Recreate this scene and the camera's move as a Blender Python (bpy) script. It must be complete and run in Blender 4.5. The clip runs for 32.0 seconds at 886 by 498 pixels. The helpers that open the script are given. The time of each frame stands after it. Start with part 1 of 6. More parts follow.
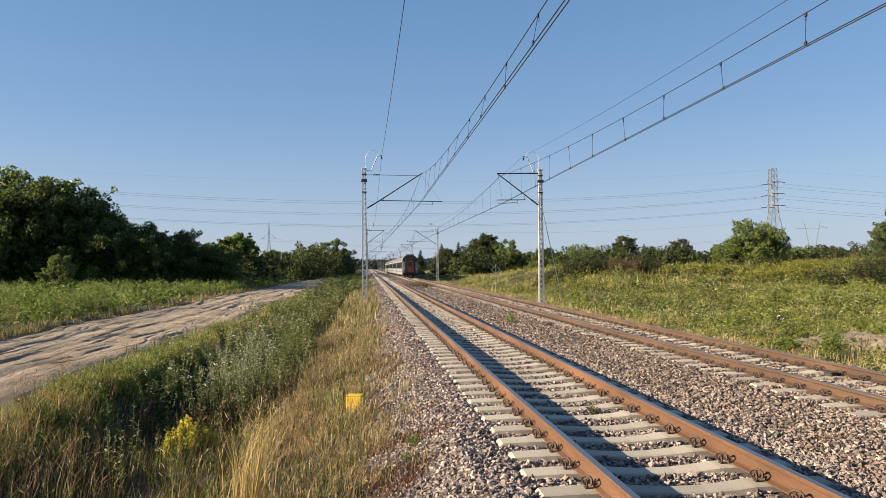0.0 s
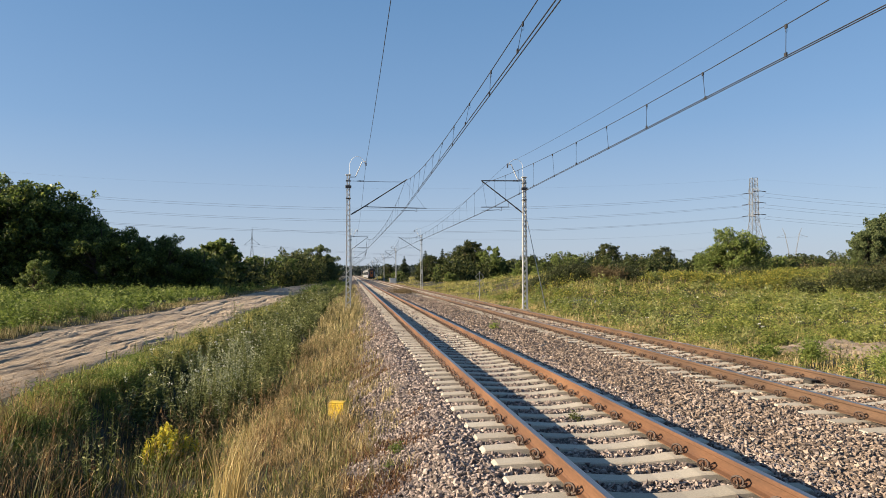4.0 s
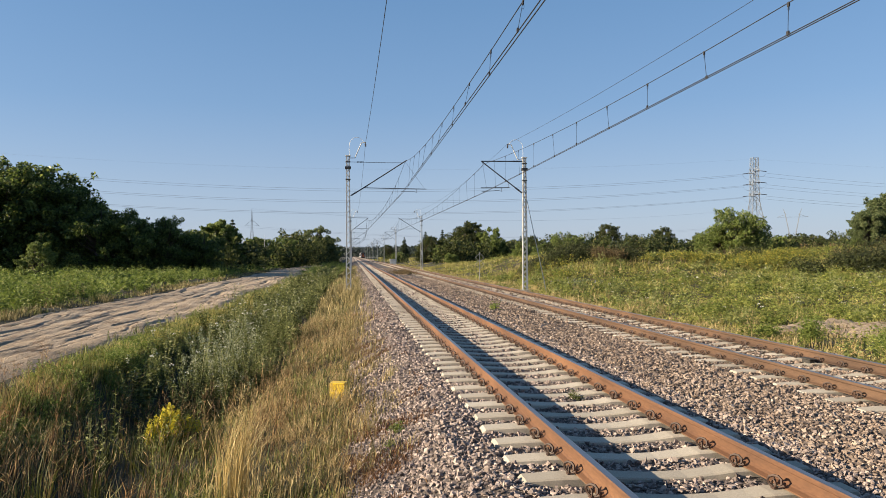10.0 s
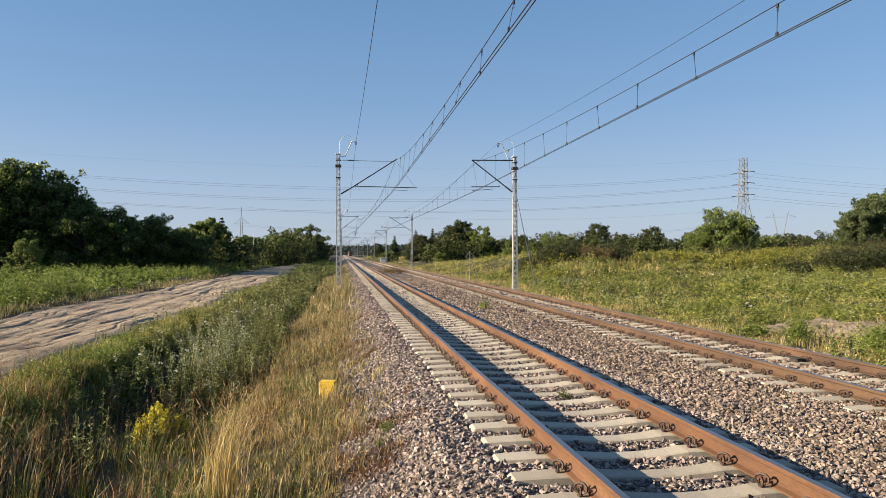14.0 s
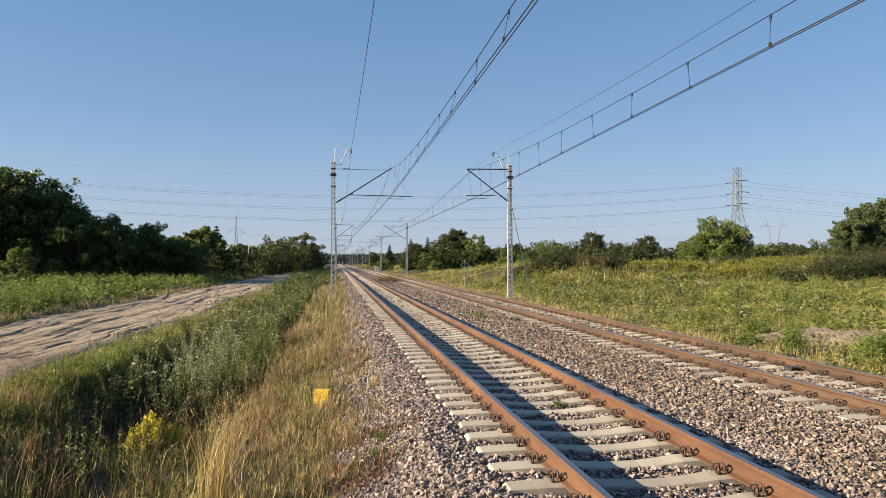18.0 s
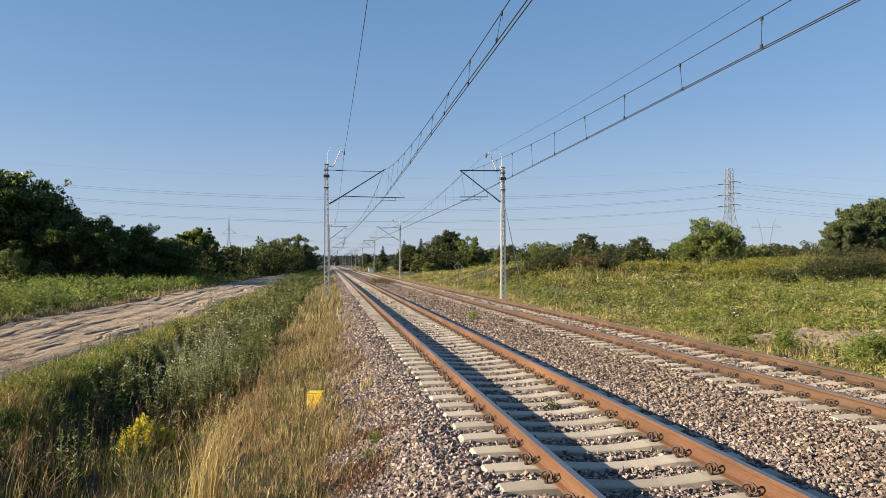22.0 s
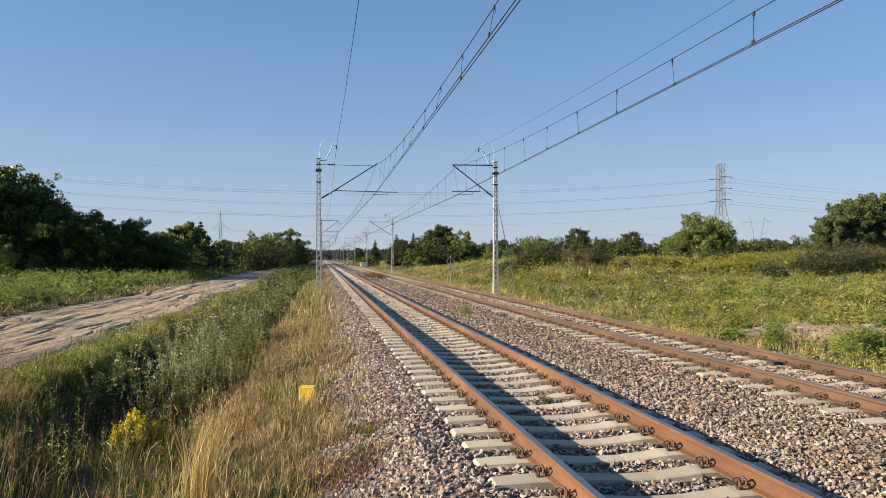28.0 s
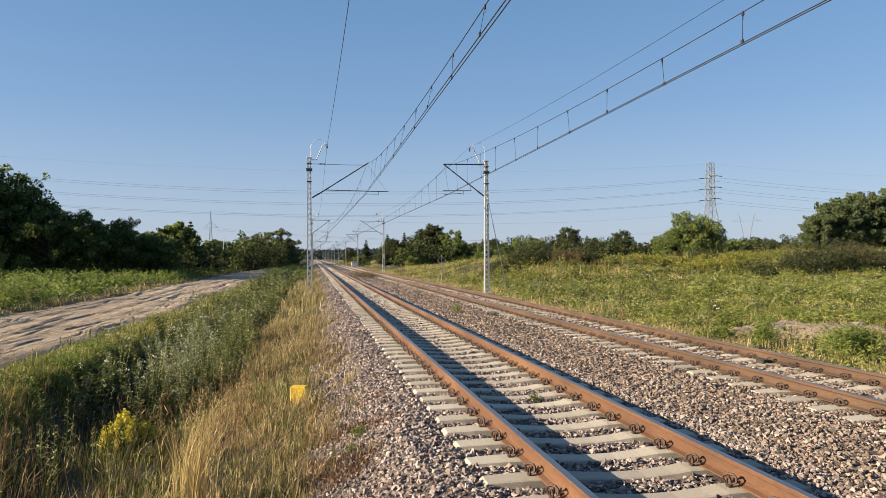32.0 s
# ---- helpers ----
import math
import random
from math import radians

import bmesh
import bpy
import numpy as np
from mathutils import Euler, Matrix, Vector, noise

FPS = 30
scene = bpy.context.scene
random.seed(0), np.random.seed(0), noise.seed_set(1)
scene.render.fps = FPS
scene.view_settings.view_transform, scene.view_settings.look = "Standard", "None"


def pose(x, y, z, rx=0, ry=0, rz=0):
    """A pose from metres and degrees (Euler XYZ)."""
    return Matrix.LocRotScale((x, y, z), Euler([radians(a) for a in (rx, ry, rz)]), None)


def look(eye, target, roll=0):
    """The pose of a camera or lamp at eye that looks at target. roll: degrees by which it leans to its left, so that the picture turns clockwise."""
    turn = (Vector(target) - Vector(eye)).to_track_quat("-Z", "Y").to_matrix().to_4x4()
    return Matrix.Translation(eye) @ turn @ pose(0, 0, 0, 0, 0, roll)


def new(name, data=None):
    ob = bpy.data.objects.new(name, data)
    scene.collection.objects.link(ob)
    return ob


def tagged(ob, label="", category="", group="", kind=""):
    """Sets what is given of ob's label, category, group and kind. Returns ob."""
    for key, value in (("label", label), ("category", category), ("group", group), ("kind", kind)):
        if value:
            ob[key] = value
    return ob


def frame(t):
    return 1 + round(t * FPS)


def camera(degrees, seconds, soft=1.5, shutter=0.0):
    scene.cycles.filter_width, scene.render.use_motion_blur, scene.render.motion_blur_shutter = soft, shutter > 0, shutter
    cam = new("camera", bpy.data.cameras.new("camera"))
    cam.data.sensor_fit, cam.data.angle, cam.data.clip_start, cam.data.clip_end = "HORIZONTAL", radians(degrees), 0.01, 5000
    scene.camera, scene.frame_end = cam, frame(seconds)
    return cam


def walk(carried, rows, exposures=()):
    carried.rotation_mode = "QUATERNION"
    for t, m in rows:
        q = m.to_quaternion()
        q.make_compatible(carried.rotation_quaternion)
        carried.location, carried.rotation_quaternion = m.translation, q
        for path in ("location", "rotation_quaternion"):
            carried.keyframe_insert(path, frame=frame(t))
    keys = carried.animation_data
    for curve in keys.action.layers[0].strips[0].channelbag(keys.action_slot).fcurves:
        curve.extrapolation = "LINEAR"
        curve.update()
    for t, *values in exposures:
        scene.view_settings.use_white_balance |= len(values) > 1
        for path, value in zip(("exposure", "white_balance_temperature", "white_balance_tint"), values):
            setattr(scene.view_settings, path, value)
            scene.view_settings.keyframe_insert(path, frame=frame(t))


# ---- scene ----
# plan: x to the side, y along the track, z = 0 at the rail tops of the near track
CAM_Z = 1.688
cam = camera(63.17, 32.0, soft=0.5)
walk(cam, [
    (0, pose(0, 0, CAM_Z, 91.487, 0.457, -5.916)),
    (0.5, pose(0, 0, CAM_Z, 91.526, 0.523, -6.179)),
    (1, pose(0, 0, CAM_Z, 91.554, 0.575, -6.265)),
    (1.5, pose(0, 0, CAM_Z, 91.643, 0.595, -6.410)),
    (2, pose(0, 0, CAM_Z, 91.695, 0.570, -6.538)),
    (2.5, pose(0, 0, CAM_Z, 91.820, 0.444, -6.749)),
    (3, pose(0, 0, CAM_Z, 91.925, 0.353, -6.936)),
    (3.5, pose(0, 0, CAM_Z, 92.039, 0.247, -7.158)),
    (5.5, pose(0, 0, CAM_Z, 91.701, 0.108, -7.200)),
    (6, pose(0, 0, CAM_Z, 91.534, 0.116, -7.164)),
    (6.5, pose(0, 0, CAM_Z, 91.382, 0.115, -7.119)),
    (7, pose(0, 0, CAM_Z, 91.249, 0.076, -7.088)),
    (7.5, pose(0, 0, CAM_Z, 91.191, 0.152, -7.109)),
    (8, pose(0, 0, CAM_Z, 91.055, 0.183, -7.117)),
    (8.5, pose(0, 0, CAM_Z, 91.017, 0.258, -7.150)),
    (9, pose(0, 0, CAM_Z, 90.826, 0.247, -7.113)),
    (9.5, pose(0, 0, CAM_Z, 90.659, 0.340, -7.134)),
    (10, pose(0, 0, CAM_Z, 90.501, 0.352, -7.191)),
    (10.5, pose(0, 0, CAM_Z, 90.358, 0.370, -7.225)),
    (11, pose(0, 0, CAM_Z, 90.356, 0.341, -7.344)),
    (11.5, pose(0, 0, CAM_Z, 90.334, 0.254, -7.424)),
    (12, pose(0, 0, CAM_Z, 90.332, 0.237, -7.553)),
    (12.5, pose(0, 0, CAM_Z, 90.348, 0.161, -7.663)),
    (13, pose(0, 0, CAM_Z, 90.341, 0.202, -7.760)),
    (13.5, pose(0, 0, CAM_Z, 90.329, 0.199, -7.899)),
    (14, pose(0, 0, CAM_Z, 90.400, 0.169, -7.969)),
    (14.5, pose(0, 0, CAM_Z, 90.407, 0.157, -8.068)),
    (16.5, pose(0, 0, CAM_Z, 90.537, 0.161, -8.096)),
    (17, pose(0, 0, CAM_Z, 90.668, 0.183, -8.105)),
    (17.5, pose(0, 0, CAM_Z, 90.841, 0.137, -8.235)),
    (18, pose(0, 0, CAM_Z, 91.092, 0.122, -8.365)),
    (18.5, pose(0, 0, CAM_Z, 91.287, 0.050, -8.545)),
    (19, pose(0, 0, CAM_Z, 91.402, -0.004, -8.728)),
    (19.5, pose(0, 0, CAM_Z, 91.487, -0.075, -8.865)),
    (20, pose(0, 0, CAM_Z, 91.529, -0.005, -8.941)),
    (20.5, pose(0, 0, CAM_Z, 91.543, 0.050, -8.963)),
    (21, pose(0, 0, CAM_Z, 91.453, 0.097, -8.975)),
    (21.5, pose(0, 0, CAM_Z, 91.309, 0.145, -8.933)),
    (22, pose(0, 0, CAM_Z, 91.196, 0.198, -8.896)),
    (22.5, pose(0, 0, CAM_Z, 91.120, 0.180, -8.876)),
    (23, pose(0, 0, CAM_Z, 91.041, 0.208, -8.926)),
    (23.5, pose(0, 0, CAM_Z, 90.970, 0.183, -9.005)),
    (24, pose(0, 0, CAM_Z, 90.941, 0.215, -9.115)),
    (24.5, pose(0, 0, CAM_Z, 90.914, 0.198, -9.215)),
    (25, pose(0, 0, CAM_Z, 90.910, 0.179, -9.244)),
    (25.5, pose(0, 0, CAM_Z, 90.833, 0.096, -9.286)),
    (27.5, pose(0, 0, CAM_Z, 90.757, 0.125, -9.457)),
    (28, pose(0, 0, CAM_Z, 90.759, 0.168, -9.504)),
    (28.5, pose(0, 0, CAM_Z, 90.803, 0.197, -9.570)),
    (29, pose(0, 0, CAM_Z, 90.850, 0.195, -9.632)),
    (29.5, pose(0, 0, CAM_Z, 90.854, 0.228, -9.715)),
    (30, pose(0, 0, CAM_Z, 90.873, 0.312, -9.802)),
    (30.5, pose(0, 0, CAM_Z, 90.833, 0.310, -9.927)),
    (31, pose(0, 0, CAM_Z, 90.807, 0.328, -10.009)),
    (31.5, pose(0, 0, CAM_Z, 90.756, 0.314, -10.117)),
    (32, pose(0, 0, CAM_Z, 90.703, 0.295, -10.211)),
], [(0.0, 1.55), (32.0, 1.55)])

# ---- world and sun ----
SUN_EL, SUN_AZ = 19.2, -4.0         # height, and how far ahead (-: behind) of straight left it stands, in degrees
sun_dir = Vector((-math.cos(radians(SUN_AZ)) * math.cos(radians(SUN_EL)),
                  math.sin(radians(SUN_AZ)) * math.cos(radians(SUN_EL)), math.sin(radians(SUN_EL))))
world = bpy.data.worlds.new("sky")
scene.world = world
world.use_nodes = True
wn = world.node_tree
sky = wn.nodes.new("ShaderNodeTexSky")
sky.sky_type, sky.sun_disc = "NISHITA", False
sky.sun_elevation, sky.sun_rotation = radians(SUN_EL), radians(-90 + SUN_AZ)
sky.air_density, sky.dust_density, sky.ozone_density, sky.altitude = 0.85, 0.6, 2.4, 100
# summer haze: thin overhead, pale and dense towards the horizon all round
where = wn.nodes.new("ShaderNodeTexCoord")
axes = wn.nodes.new("ShaderNodeSeparateXYZ")
wn.links.new(where.outputs["Generated"], axes.inputs[0])
tint, amount = wn.nodes.new("ShaderNodeValToRGB"), wn.nodes.new("ShaderNodeValToRGB")
for r, stops in ((tint, ((0.0, (0.70, 0.80, 0.98)), (0.09, (0.55, 0.71, 0.98)), (0.20, (0.34, 0.585, 0.96)), (0.40, (0.20, 0.485, 0.92)))),
                 (amount, ((0.0, (0.85,) * 3), (0.09, (0.72,) * 3), (0.20, (0.6,) * 3), (0.40, (0.5,) * 3)))):
    while len(r.color_ramp.elements) < 4:
        r.color_ramp.elements.new(0.5)
    for e, (p, c) in zip(r.color_ramp.elements, stops):
        e.position, e.color = p, (*c, 1)
    wn.links.new(axes.outputs[2], r.inputs[0])
glare = wn.nodes.new("ShaderNodeMix")
glare.data_type, glare.blend_type = "RGBA", "MULTIPLY"
glare.inputs[0].default_value = 1.0
glare.inputs[7].default_value = (4.8, 4.8, 4.8, 1)
wn.links.new(tint.outputs[0], glare.inputs[6])
haze = wn.nodes.new("ShaderNodeMix")
haze.data_type = "RGBA"
wn.links.new(amount.outputs[0], haze.inputs[0])
wn.links.new(sky.outputs[0], haze.inputs[6])
wn.links.new(glare.outputs[2], haze.inputs[7])
wn.links.new(haze.outputs[2], wn.nodes["Background"].inputs[0])
wn.nodes["Background"].inputs[1].default_value = 0.050
sun = new("sun", bpy.data.lights.new("sun", "SUN"))
sun.data.energy, sun.data.angle, sun.data.color = 4.8, radians(0.53), (1.0, 0.83, 0.60)
sun.matrix_world = look(sun_dir * 300, (0, 0, 0))


# ---- materials ----
def material(name):
    m = bpy.data.materials.new(name)
    m.use_nodes = True
    return m, m.node_tree.nodes, m.node_tree.links, m.node_tree.nodes["Principled BSDF"]


def ramp(nodes, stops):
    r = nodes.new("ShaderNodeValToRGB")
    while len(r.color_ramp.elements) < len(stops):
        r.color_ramp.elements.new(0.5)
    for e, (p, c) in zip(r.color_ramp.elements, stops):
        e.position, e.color = p, (*c, 1)
    return r


def coords(nodes, links, scale=(1, 1, 1)):
    tc = nodes.new("ShaderNodeNewGeometry")
    mp = nodes.new("ShaderNodeMapping")
    mp.inputs["Scale"].default_value = scale
    links.new(tc.outputs["Position"], mp.inputs[0])
    return mp


def noise_tex(nodes, links, vec, scale, detail=4.0, rough=0.55):
    n = nodes.new("ShaderNodeTexNoise")
    n.inputs["Scale"].default_value, n.inputs["Detail"].default_value, n.inputs["Roughness"].default_value = scale, detail, rough
    links.new(vec.outputs[0], n.inputs["Vector"])
    return n


def mixed(nodes, links, fac, a, b, mode="MIX"):
    m = nodes.new("ShaderNodeMix")
    m.data_type, m.blend_type = "RGBA", mode
    for sock, v in ((0, fac), (6, a), (7, b)):
        if isinstance(v, (int, float)):
            m.inputs[sock].default_value = v
        elif isinstance(v, tuple):
            m.inputs[sock].default_value = (*v, 1)
        else:
            links.new(v, m.inputs[sock])
    return m.outputs[2]


def surface(name, stops, scale=6.0, fine=60.0, rough=0.85, bump=0.3, metal=0.0, stretch=(1, 1, 1), per=None, amount=0.35, depth=0.02):
    """A weathered opaque surface: a coarse colour ramp, fine grain, optional variation by piece ('object' or 'island')."""
    m, nodes, links, b = material(name)
    v = coords(nodes, links, stretch)
    big, small = noise_tex(nodes, links, v, scale), noise_tex(nodes, links, v, fine, 6.0, 0.65)
    r = ramp(nodes, stops)
    src = big.outputs[0]
    if per:
        info = nodes.new("ShaderNodeObjectInfo" if per == "object" else "ShaderNodeNewGeometry")
        mm = nodes.new("ShaderNodeMath")
        mm.operation = "MULTIPLY_ADD"
        mm.inputs[1].default_value = 0.75
        links.new(info.outputs["Random" if per == "object" else "Random Per Island"], mm.inputs[0])
        half = nodes.new("ShaderNodeMath")
        half.operation = "MULTIPLY"
        half.inputs[1].default_value = 0.3
        links.new(big.outputs[0], half.inputs[0])
        links.new(half.outputs[0], mm.inputs[2])
        src = mm.outputs[0]
    links.new(src, r.inputs[0])
    g = ramp(nodes, [(0.25, (1 - amount,) * 3), (0.75, (1 + amount * 0.5,) * 3)])
    links.new(small.outputs[0], g.inputs[0])
    links.new(mixed(nodes, links, 1.0, r.outputs[0], g.outputs[0], "MULTIPLY"), b.inputs["Base Color"])
    b.inputs["Roughness"].default_value, b.inputs["Metallic"].default_value = rough, metal
    if bump:
        bp = nodes.new("ShaderNodeBump")
        bp.inputs["Strength"].default_value, bp.inputs["Distance"].default_value = bump, depth
        links.new(small.outputs[0], bp.inputs["Height"])
        links.new(bp.outputs[0], b.inputs["Normal"])
    return m


def foliage(name, stops, through_light=0.35, rough=0.6, patch=0.0, patch_scale=0.5, gloss=0.25):
    """Leaves and blades: colour by piece and by patch of ground, partly letting light through."""
    m, nodes, links, b = material(name)
    info = nodes.new("ShaderNodeNewGeometry")
    r = ramp(nodes, stops)
    if patch:
        v = coords(nodes, links)
        n = noise_tex(nodes, links, v, patch_scale, 2.0)
        st = ramp(nodes, [(0.36, (0, 0, 0)), (0.64, (1, 1, 1))])
        links.new(n.outputs[0], st.inputs[0])
        mixv = nodes.new("ShaderNodeMix")
        mixv.data_type = "FLOAT"
        mixv.inputs[0].default_value = patch
        links.new(info.outputs["Random Per Island"], mixv.inputs[2])
        links.new(st.outputs[0], mixv.inputs[3])
        links.new(mixv.outputs[0], r.inputs[0])
    else:
        links.new(info.outputs["Random Per Island"], r.inputs[0])
    links.new(r.outputs[0], b.inputs["Base Color"])
    b.inputs["Roughness"].default_value = rough
    b.inputs["Specular IOR Level"].default_value = gloss
    tr = nodes.new("ShaderNodeBsdfTranslucent")
    links.new(r.outputs[0], tr.inputs[0])
    ms = nodes.new("ShaderNodeMixShader")
    ms.inputs[0].default_value = through_light
    links.new(b.outputs[0], ms.inputs[1])
    links.new(tr.outputs[0], ms.inputs[2])
    links.new(ms.outputs[0], nodes["Material Output"].inputs[0])
    return m


M_STONE = surface("ballast_stone", [(0.0, (0.05, 0.041, 0.040)), (0.3, (0.15, 0.118, 0.107)), (0.6, (0.27, 0.214, 0.19)), (0.85, (0.39, 0.316, 0.277)), (1.0, (0.60, 0.52, 0.46))], scale=3, fine=90, rough=0.9, bump=0.4, per="island", amount=0.4, depth=0.01)
M_STONE_ONE = surface("ballast_stone_single", [(0.0, (0.045, 0.037, 0.035)), (0.3, (0.136, 0.108, 0.097)), (0.6, (0.24, 0.192, 0.168)), (0.85, (0.35, 0.285, 0.247)), (1.0, (0.54, 0.47, 0.42))], scale=3, fine=90, rough=0.9, bump=0.4, per="object", amount=0.4, depth=0.01)
M_STONE_TAN = surface("tan_ballast_stone", [(0.0, (0.034, 0.026, 0.021)), (0.25, (0.118, 0.087, 0.069)), (0.6, (0.222, 0.166, 0.131)), (0.85, (0.335, 0.262, 0.209)), (1.0, (0.58, 0.483, 0.396))], scale=3, fine=90, rough=0.9, bump=0.4, per="island", amount=0.35, depth=0.01)
# bed darker than the stones on it: shade of their gaps put into colour
M_BED_SHADED = surface("ballast_bed", [(0.3, (0.045, 0.036, 0.032)), (0.5, (0.10, 0.08, 0.071)), (0.7, (0.13, 0.105, 0.093))], scale=1.2, fine=22, rough=0.95, bump=1.0, amount=0.6, depth=0.05)
M_CONCRETE = surface("sleeper_concrete", [(0.0, (0.285, 0.250, 0.200)), (0.5, (0.38, 0.336, 0.272)), (1.0, (0.455, 0.408, 0.338))], scale=4, fine=70, rough=0.9, bump=0.3, per="object", amount=0.32, depth=0.006)
M_RAIL = surface("rusted_rail", [(0.3, (0.072, 0.033, 0.016)), (0.5, (0.112, 0.051, 0.023)), (0.7, (0.155, 0.075, 0.035))], scale=2.2, fine=55, rough=0.72, bump=0.2, stretch=(1, 0.25, 1), amount=0.35, depth=0.004)
M_RAIL_OLD = surface("brown_rail", [(0.3, (0.050, 0.027, 0.015)), (0.5, (0.076, 0.041, 0.022)), (0.7, (0.108, 0.059, 0.032))], scale=2.2, fine=55, rough=0.78, bump=0.2, stretch=(1, 0.25, 1), amount=0.35, depth=0.004)
M_RAILTOP = surface("polished_rail_head", [(0.3, (0.216, 0.2088, 0.216)), (0.7, (0.3024, 0.2952, 0.3024))], scale=3, fine=80, rough=0.33, bump=0.05, metal=0.9, stretch=(1, 0.05, 1), amount=0.15, depth=0.002)
M_CLIP = surface("rusted_clip", [(0.3, (0.022, 0.012, 0.009)), (0.7, (0.062, 0.030, 0.018))], scale=8, fine=90, rough=0.7, bump=0.2, depth=0.004)
M_GALV = surface("pale_painted_steel", [(0.3, (0.432, 0.4248, 0.4104)), (0.5, (0.5184, 0.5112, 0.4896)), (0.7, (0.576, 0.5688, 0.5472))], scale=1.5, fine=20, rough=0.6, bump=0.1, amount=0.2, depth=0.004)
M_DARKMETAL = surface("dark_galvanised_tube", [(0.3, (0.022, 0.024, 0.030)), (0.7, (0.055, 0.058, 0.066))], scale=3, fine=30, rough=0.55, bump=0.1, metal=0.3, depth=0.004)
M_WIRE = surface("oxidised_copper_wire", [(0.3, (0.006, 0.006, 0.009)), (0.7, (0.016, 0.015, 0.016))], scale=2, fine=30, rough=0.7, bump=0, metal=0.1)
M_HVWIRE = surface("aluminium_conductor", [(0.3, (0.1584, 0.1728, 0.2016)), (0.7, (0.216, 0.2304, 0.2592))], scale=0.1, fine=5, rough=0.5, bump=0)
M_PYLON = surface("pylon_steel", [(0.3, (0.144, 0.1512, 0.1584)), (0.7, (0.2304, 0.2376, 0.2448))], scale=0.3, fine=4, rough=0.6, bump=0)
M_INSUL = surface("insulator_glaze", [(0.3, (0.036, 0.0288, 0.0288)), (0.7, (0.0648, 0.0504, 0.0432))], scale=5, fine=40, rough=0.25, bump=0)
# soil kept near black, so its colour carries the shade between grass blades
M_SOIL_SHADED = surface("shaded_ground_soil", [(0.3, (0.014, 0.015, 0.006)), (0.45, (0.022, 0.022, 0.009)), (0.6, (0.034, 0.030, 0.013)), (0.75, (0.050, 0.042, 0.020))], scale=0.35, fine=14, rough=1.0, bump=0.8, amount=0.5, depth=0.08)
M_YELLOW = surface("yellow_paint", [(0.3, (0.612, 0.391, 0.017)), (0.7, (0.731, 0.51, 0.0425))], scale=9, fine=50, rough=0.55, bump=0.15, amount=0.2, depth=0.006)
M_BARK = surface("bark", [(0.3, (0.036, 0.0288, 0.0216)), (0.7, (0.0936, 0.0756, 0.0576))], scale=5, fine=25, rough=0.95, bump=0.6, stretch=(1, 1, 0.3), depth=0.03)


def sand_material():
    m, nodes, links, b = material("sand_track")
    v = coords(nodes, links)
    lane = coords(nodes, links, (2.6, 0.45, 1.0))
    big = noise_tex(nodes, links, v, 0.5, 3)
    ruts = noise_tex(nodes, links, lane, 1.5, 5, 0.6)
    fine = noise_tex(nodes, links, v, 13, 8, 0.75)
    # dark streaks stand for ridge shadows in the ruts, put into the sand's colour
    rut_shade = ramp(nodes, [(0.37, (0.52, 0.45, 0.39)), (0.46, (1, 1, 1))])
    links.new(ruts.outputs[0], rut_shade.inputs[0])
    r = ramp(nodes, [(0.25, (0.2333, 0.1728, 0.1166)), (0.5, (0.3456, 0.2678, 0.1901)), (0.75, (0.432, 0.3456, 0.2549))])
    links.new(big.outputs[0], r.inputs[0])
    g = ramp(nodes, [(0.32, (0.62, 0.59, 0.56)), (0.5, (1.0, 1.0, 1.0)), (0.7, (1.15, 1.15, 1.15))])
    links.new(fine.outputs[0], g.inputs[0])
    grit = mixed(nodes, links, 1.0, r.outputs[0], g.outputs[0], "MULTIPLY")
    links.new(mixed(nodes, links, 1.0, grit, rut_shade.outputs[0], "MULTIPLY"), b.inputs["Base Color"])
    b.inputs["Roughness"].default_value = 1.0
    add = nodes.new("ShaderNodeMath")
    add.operation = "MULTIPLY_ADD"
    add.inputs[1].default_value = 0.6
    links.new(fine.outputs[0], add.inputs[0])
    links.new(ruts.outputs[0], add.inputs[2])
    bp = nodes.new("ShaderNodeBump")
    bp.inputs["Strength"].default_value, bp.inputs["Distance"].default_value = 1.0, 0.20
    links.new(add.outputs[0], bp.inputs["Height"])
    links.new(bp.outputs[0], b.inputs["Normal"])
    return m


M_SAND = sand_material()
M_GRASS = foliage("green_grass", [(0.0, (0.0089, 0.0149, 0.0029)), (0.3, (0.058, 0.0828, 0.0166)), (0.6, (0.1573, 0.178, 0.0414)), (0.85, (0.2981, 0.2815, 0.0911)), (1.0, (0.6028, 0.5166, 0.2369))], 0.28, patch=0.35, patch_scale=1.3)
M_DRY = foliage("dry_grass", [(0.0, (0.012, 0.012, 0.004)), (0.2, (0.066, 0.066, 0.022)), (0.45, (0.18, 0.148, 0.058)), (0.75, (0.35, 0.275, 0.125)), (1.0, (0.70, 0.57, 0.32))], 0.22, patch=0.35, patch_scale=2.6)
M_STRAW = foliage("pale_straw", [(0.0, (0.3461, 0.255, 0.0957)), (0.6, (0.4737, 0.3643, 0.1652)), (1.0, (0.6495, 0.5237, 0.27))], 0.35)
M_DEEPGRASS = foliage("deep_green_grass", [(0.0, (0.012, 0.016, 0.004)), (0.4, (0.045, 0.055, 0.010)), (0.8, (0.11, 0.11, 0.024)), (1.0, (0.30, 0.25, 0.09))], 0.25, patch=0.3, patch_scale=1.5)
M_PANICLE = foliage("pale_flower_spray", [(0.0, (0.12, 0.14, 0.07)), (0.5, (0.25, 0.27, 0.16)), (1.0, (0.45, 0.46, 0.32))], 0.35)
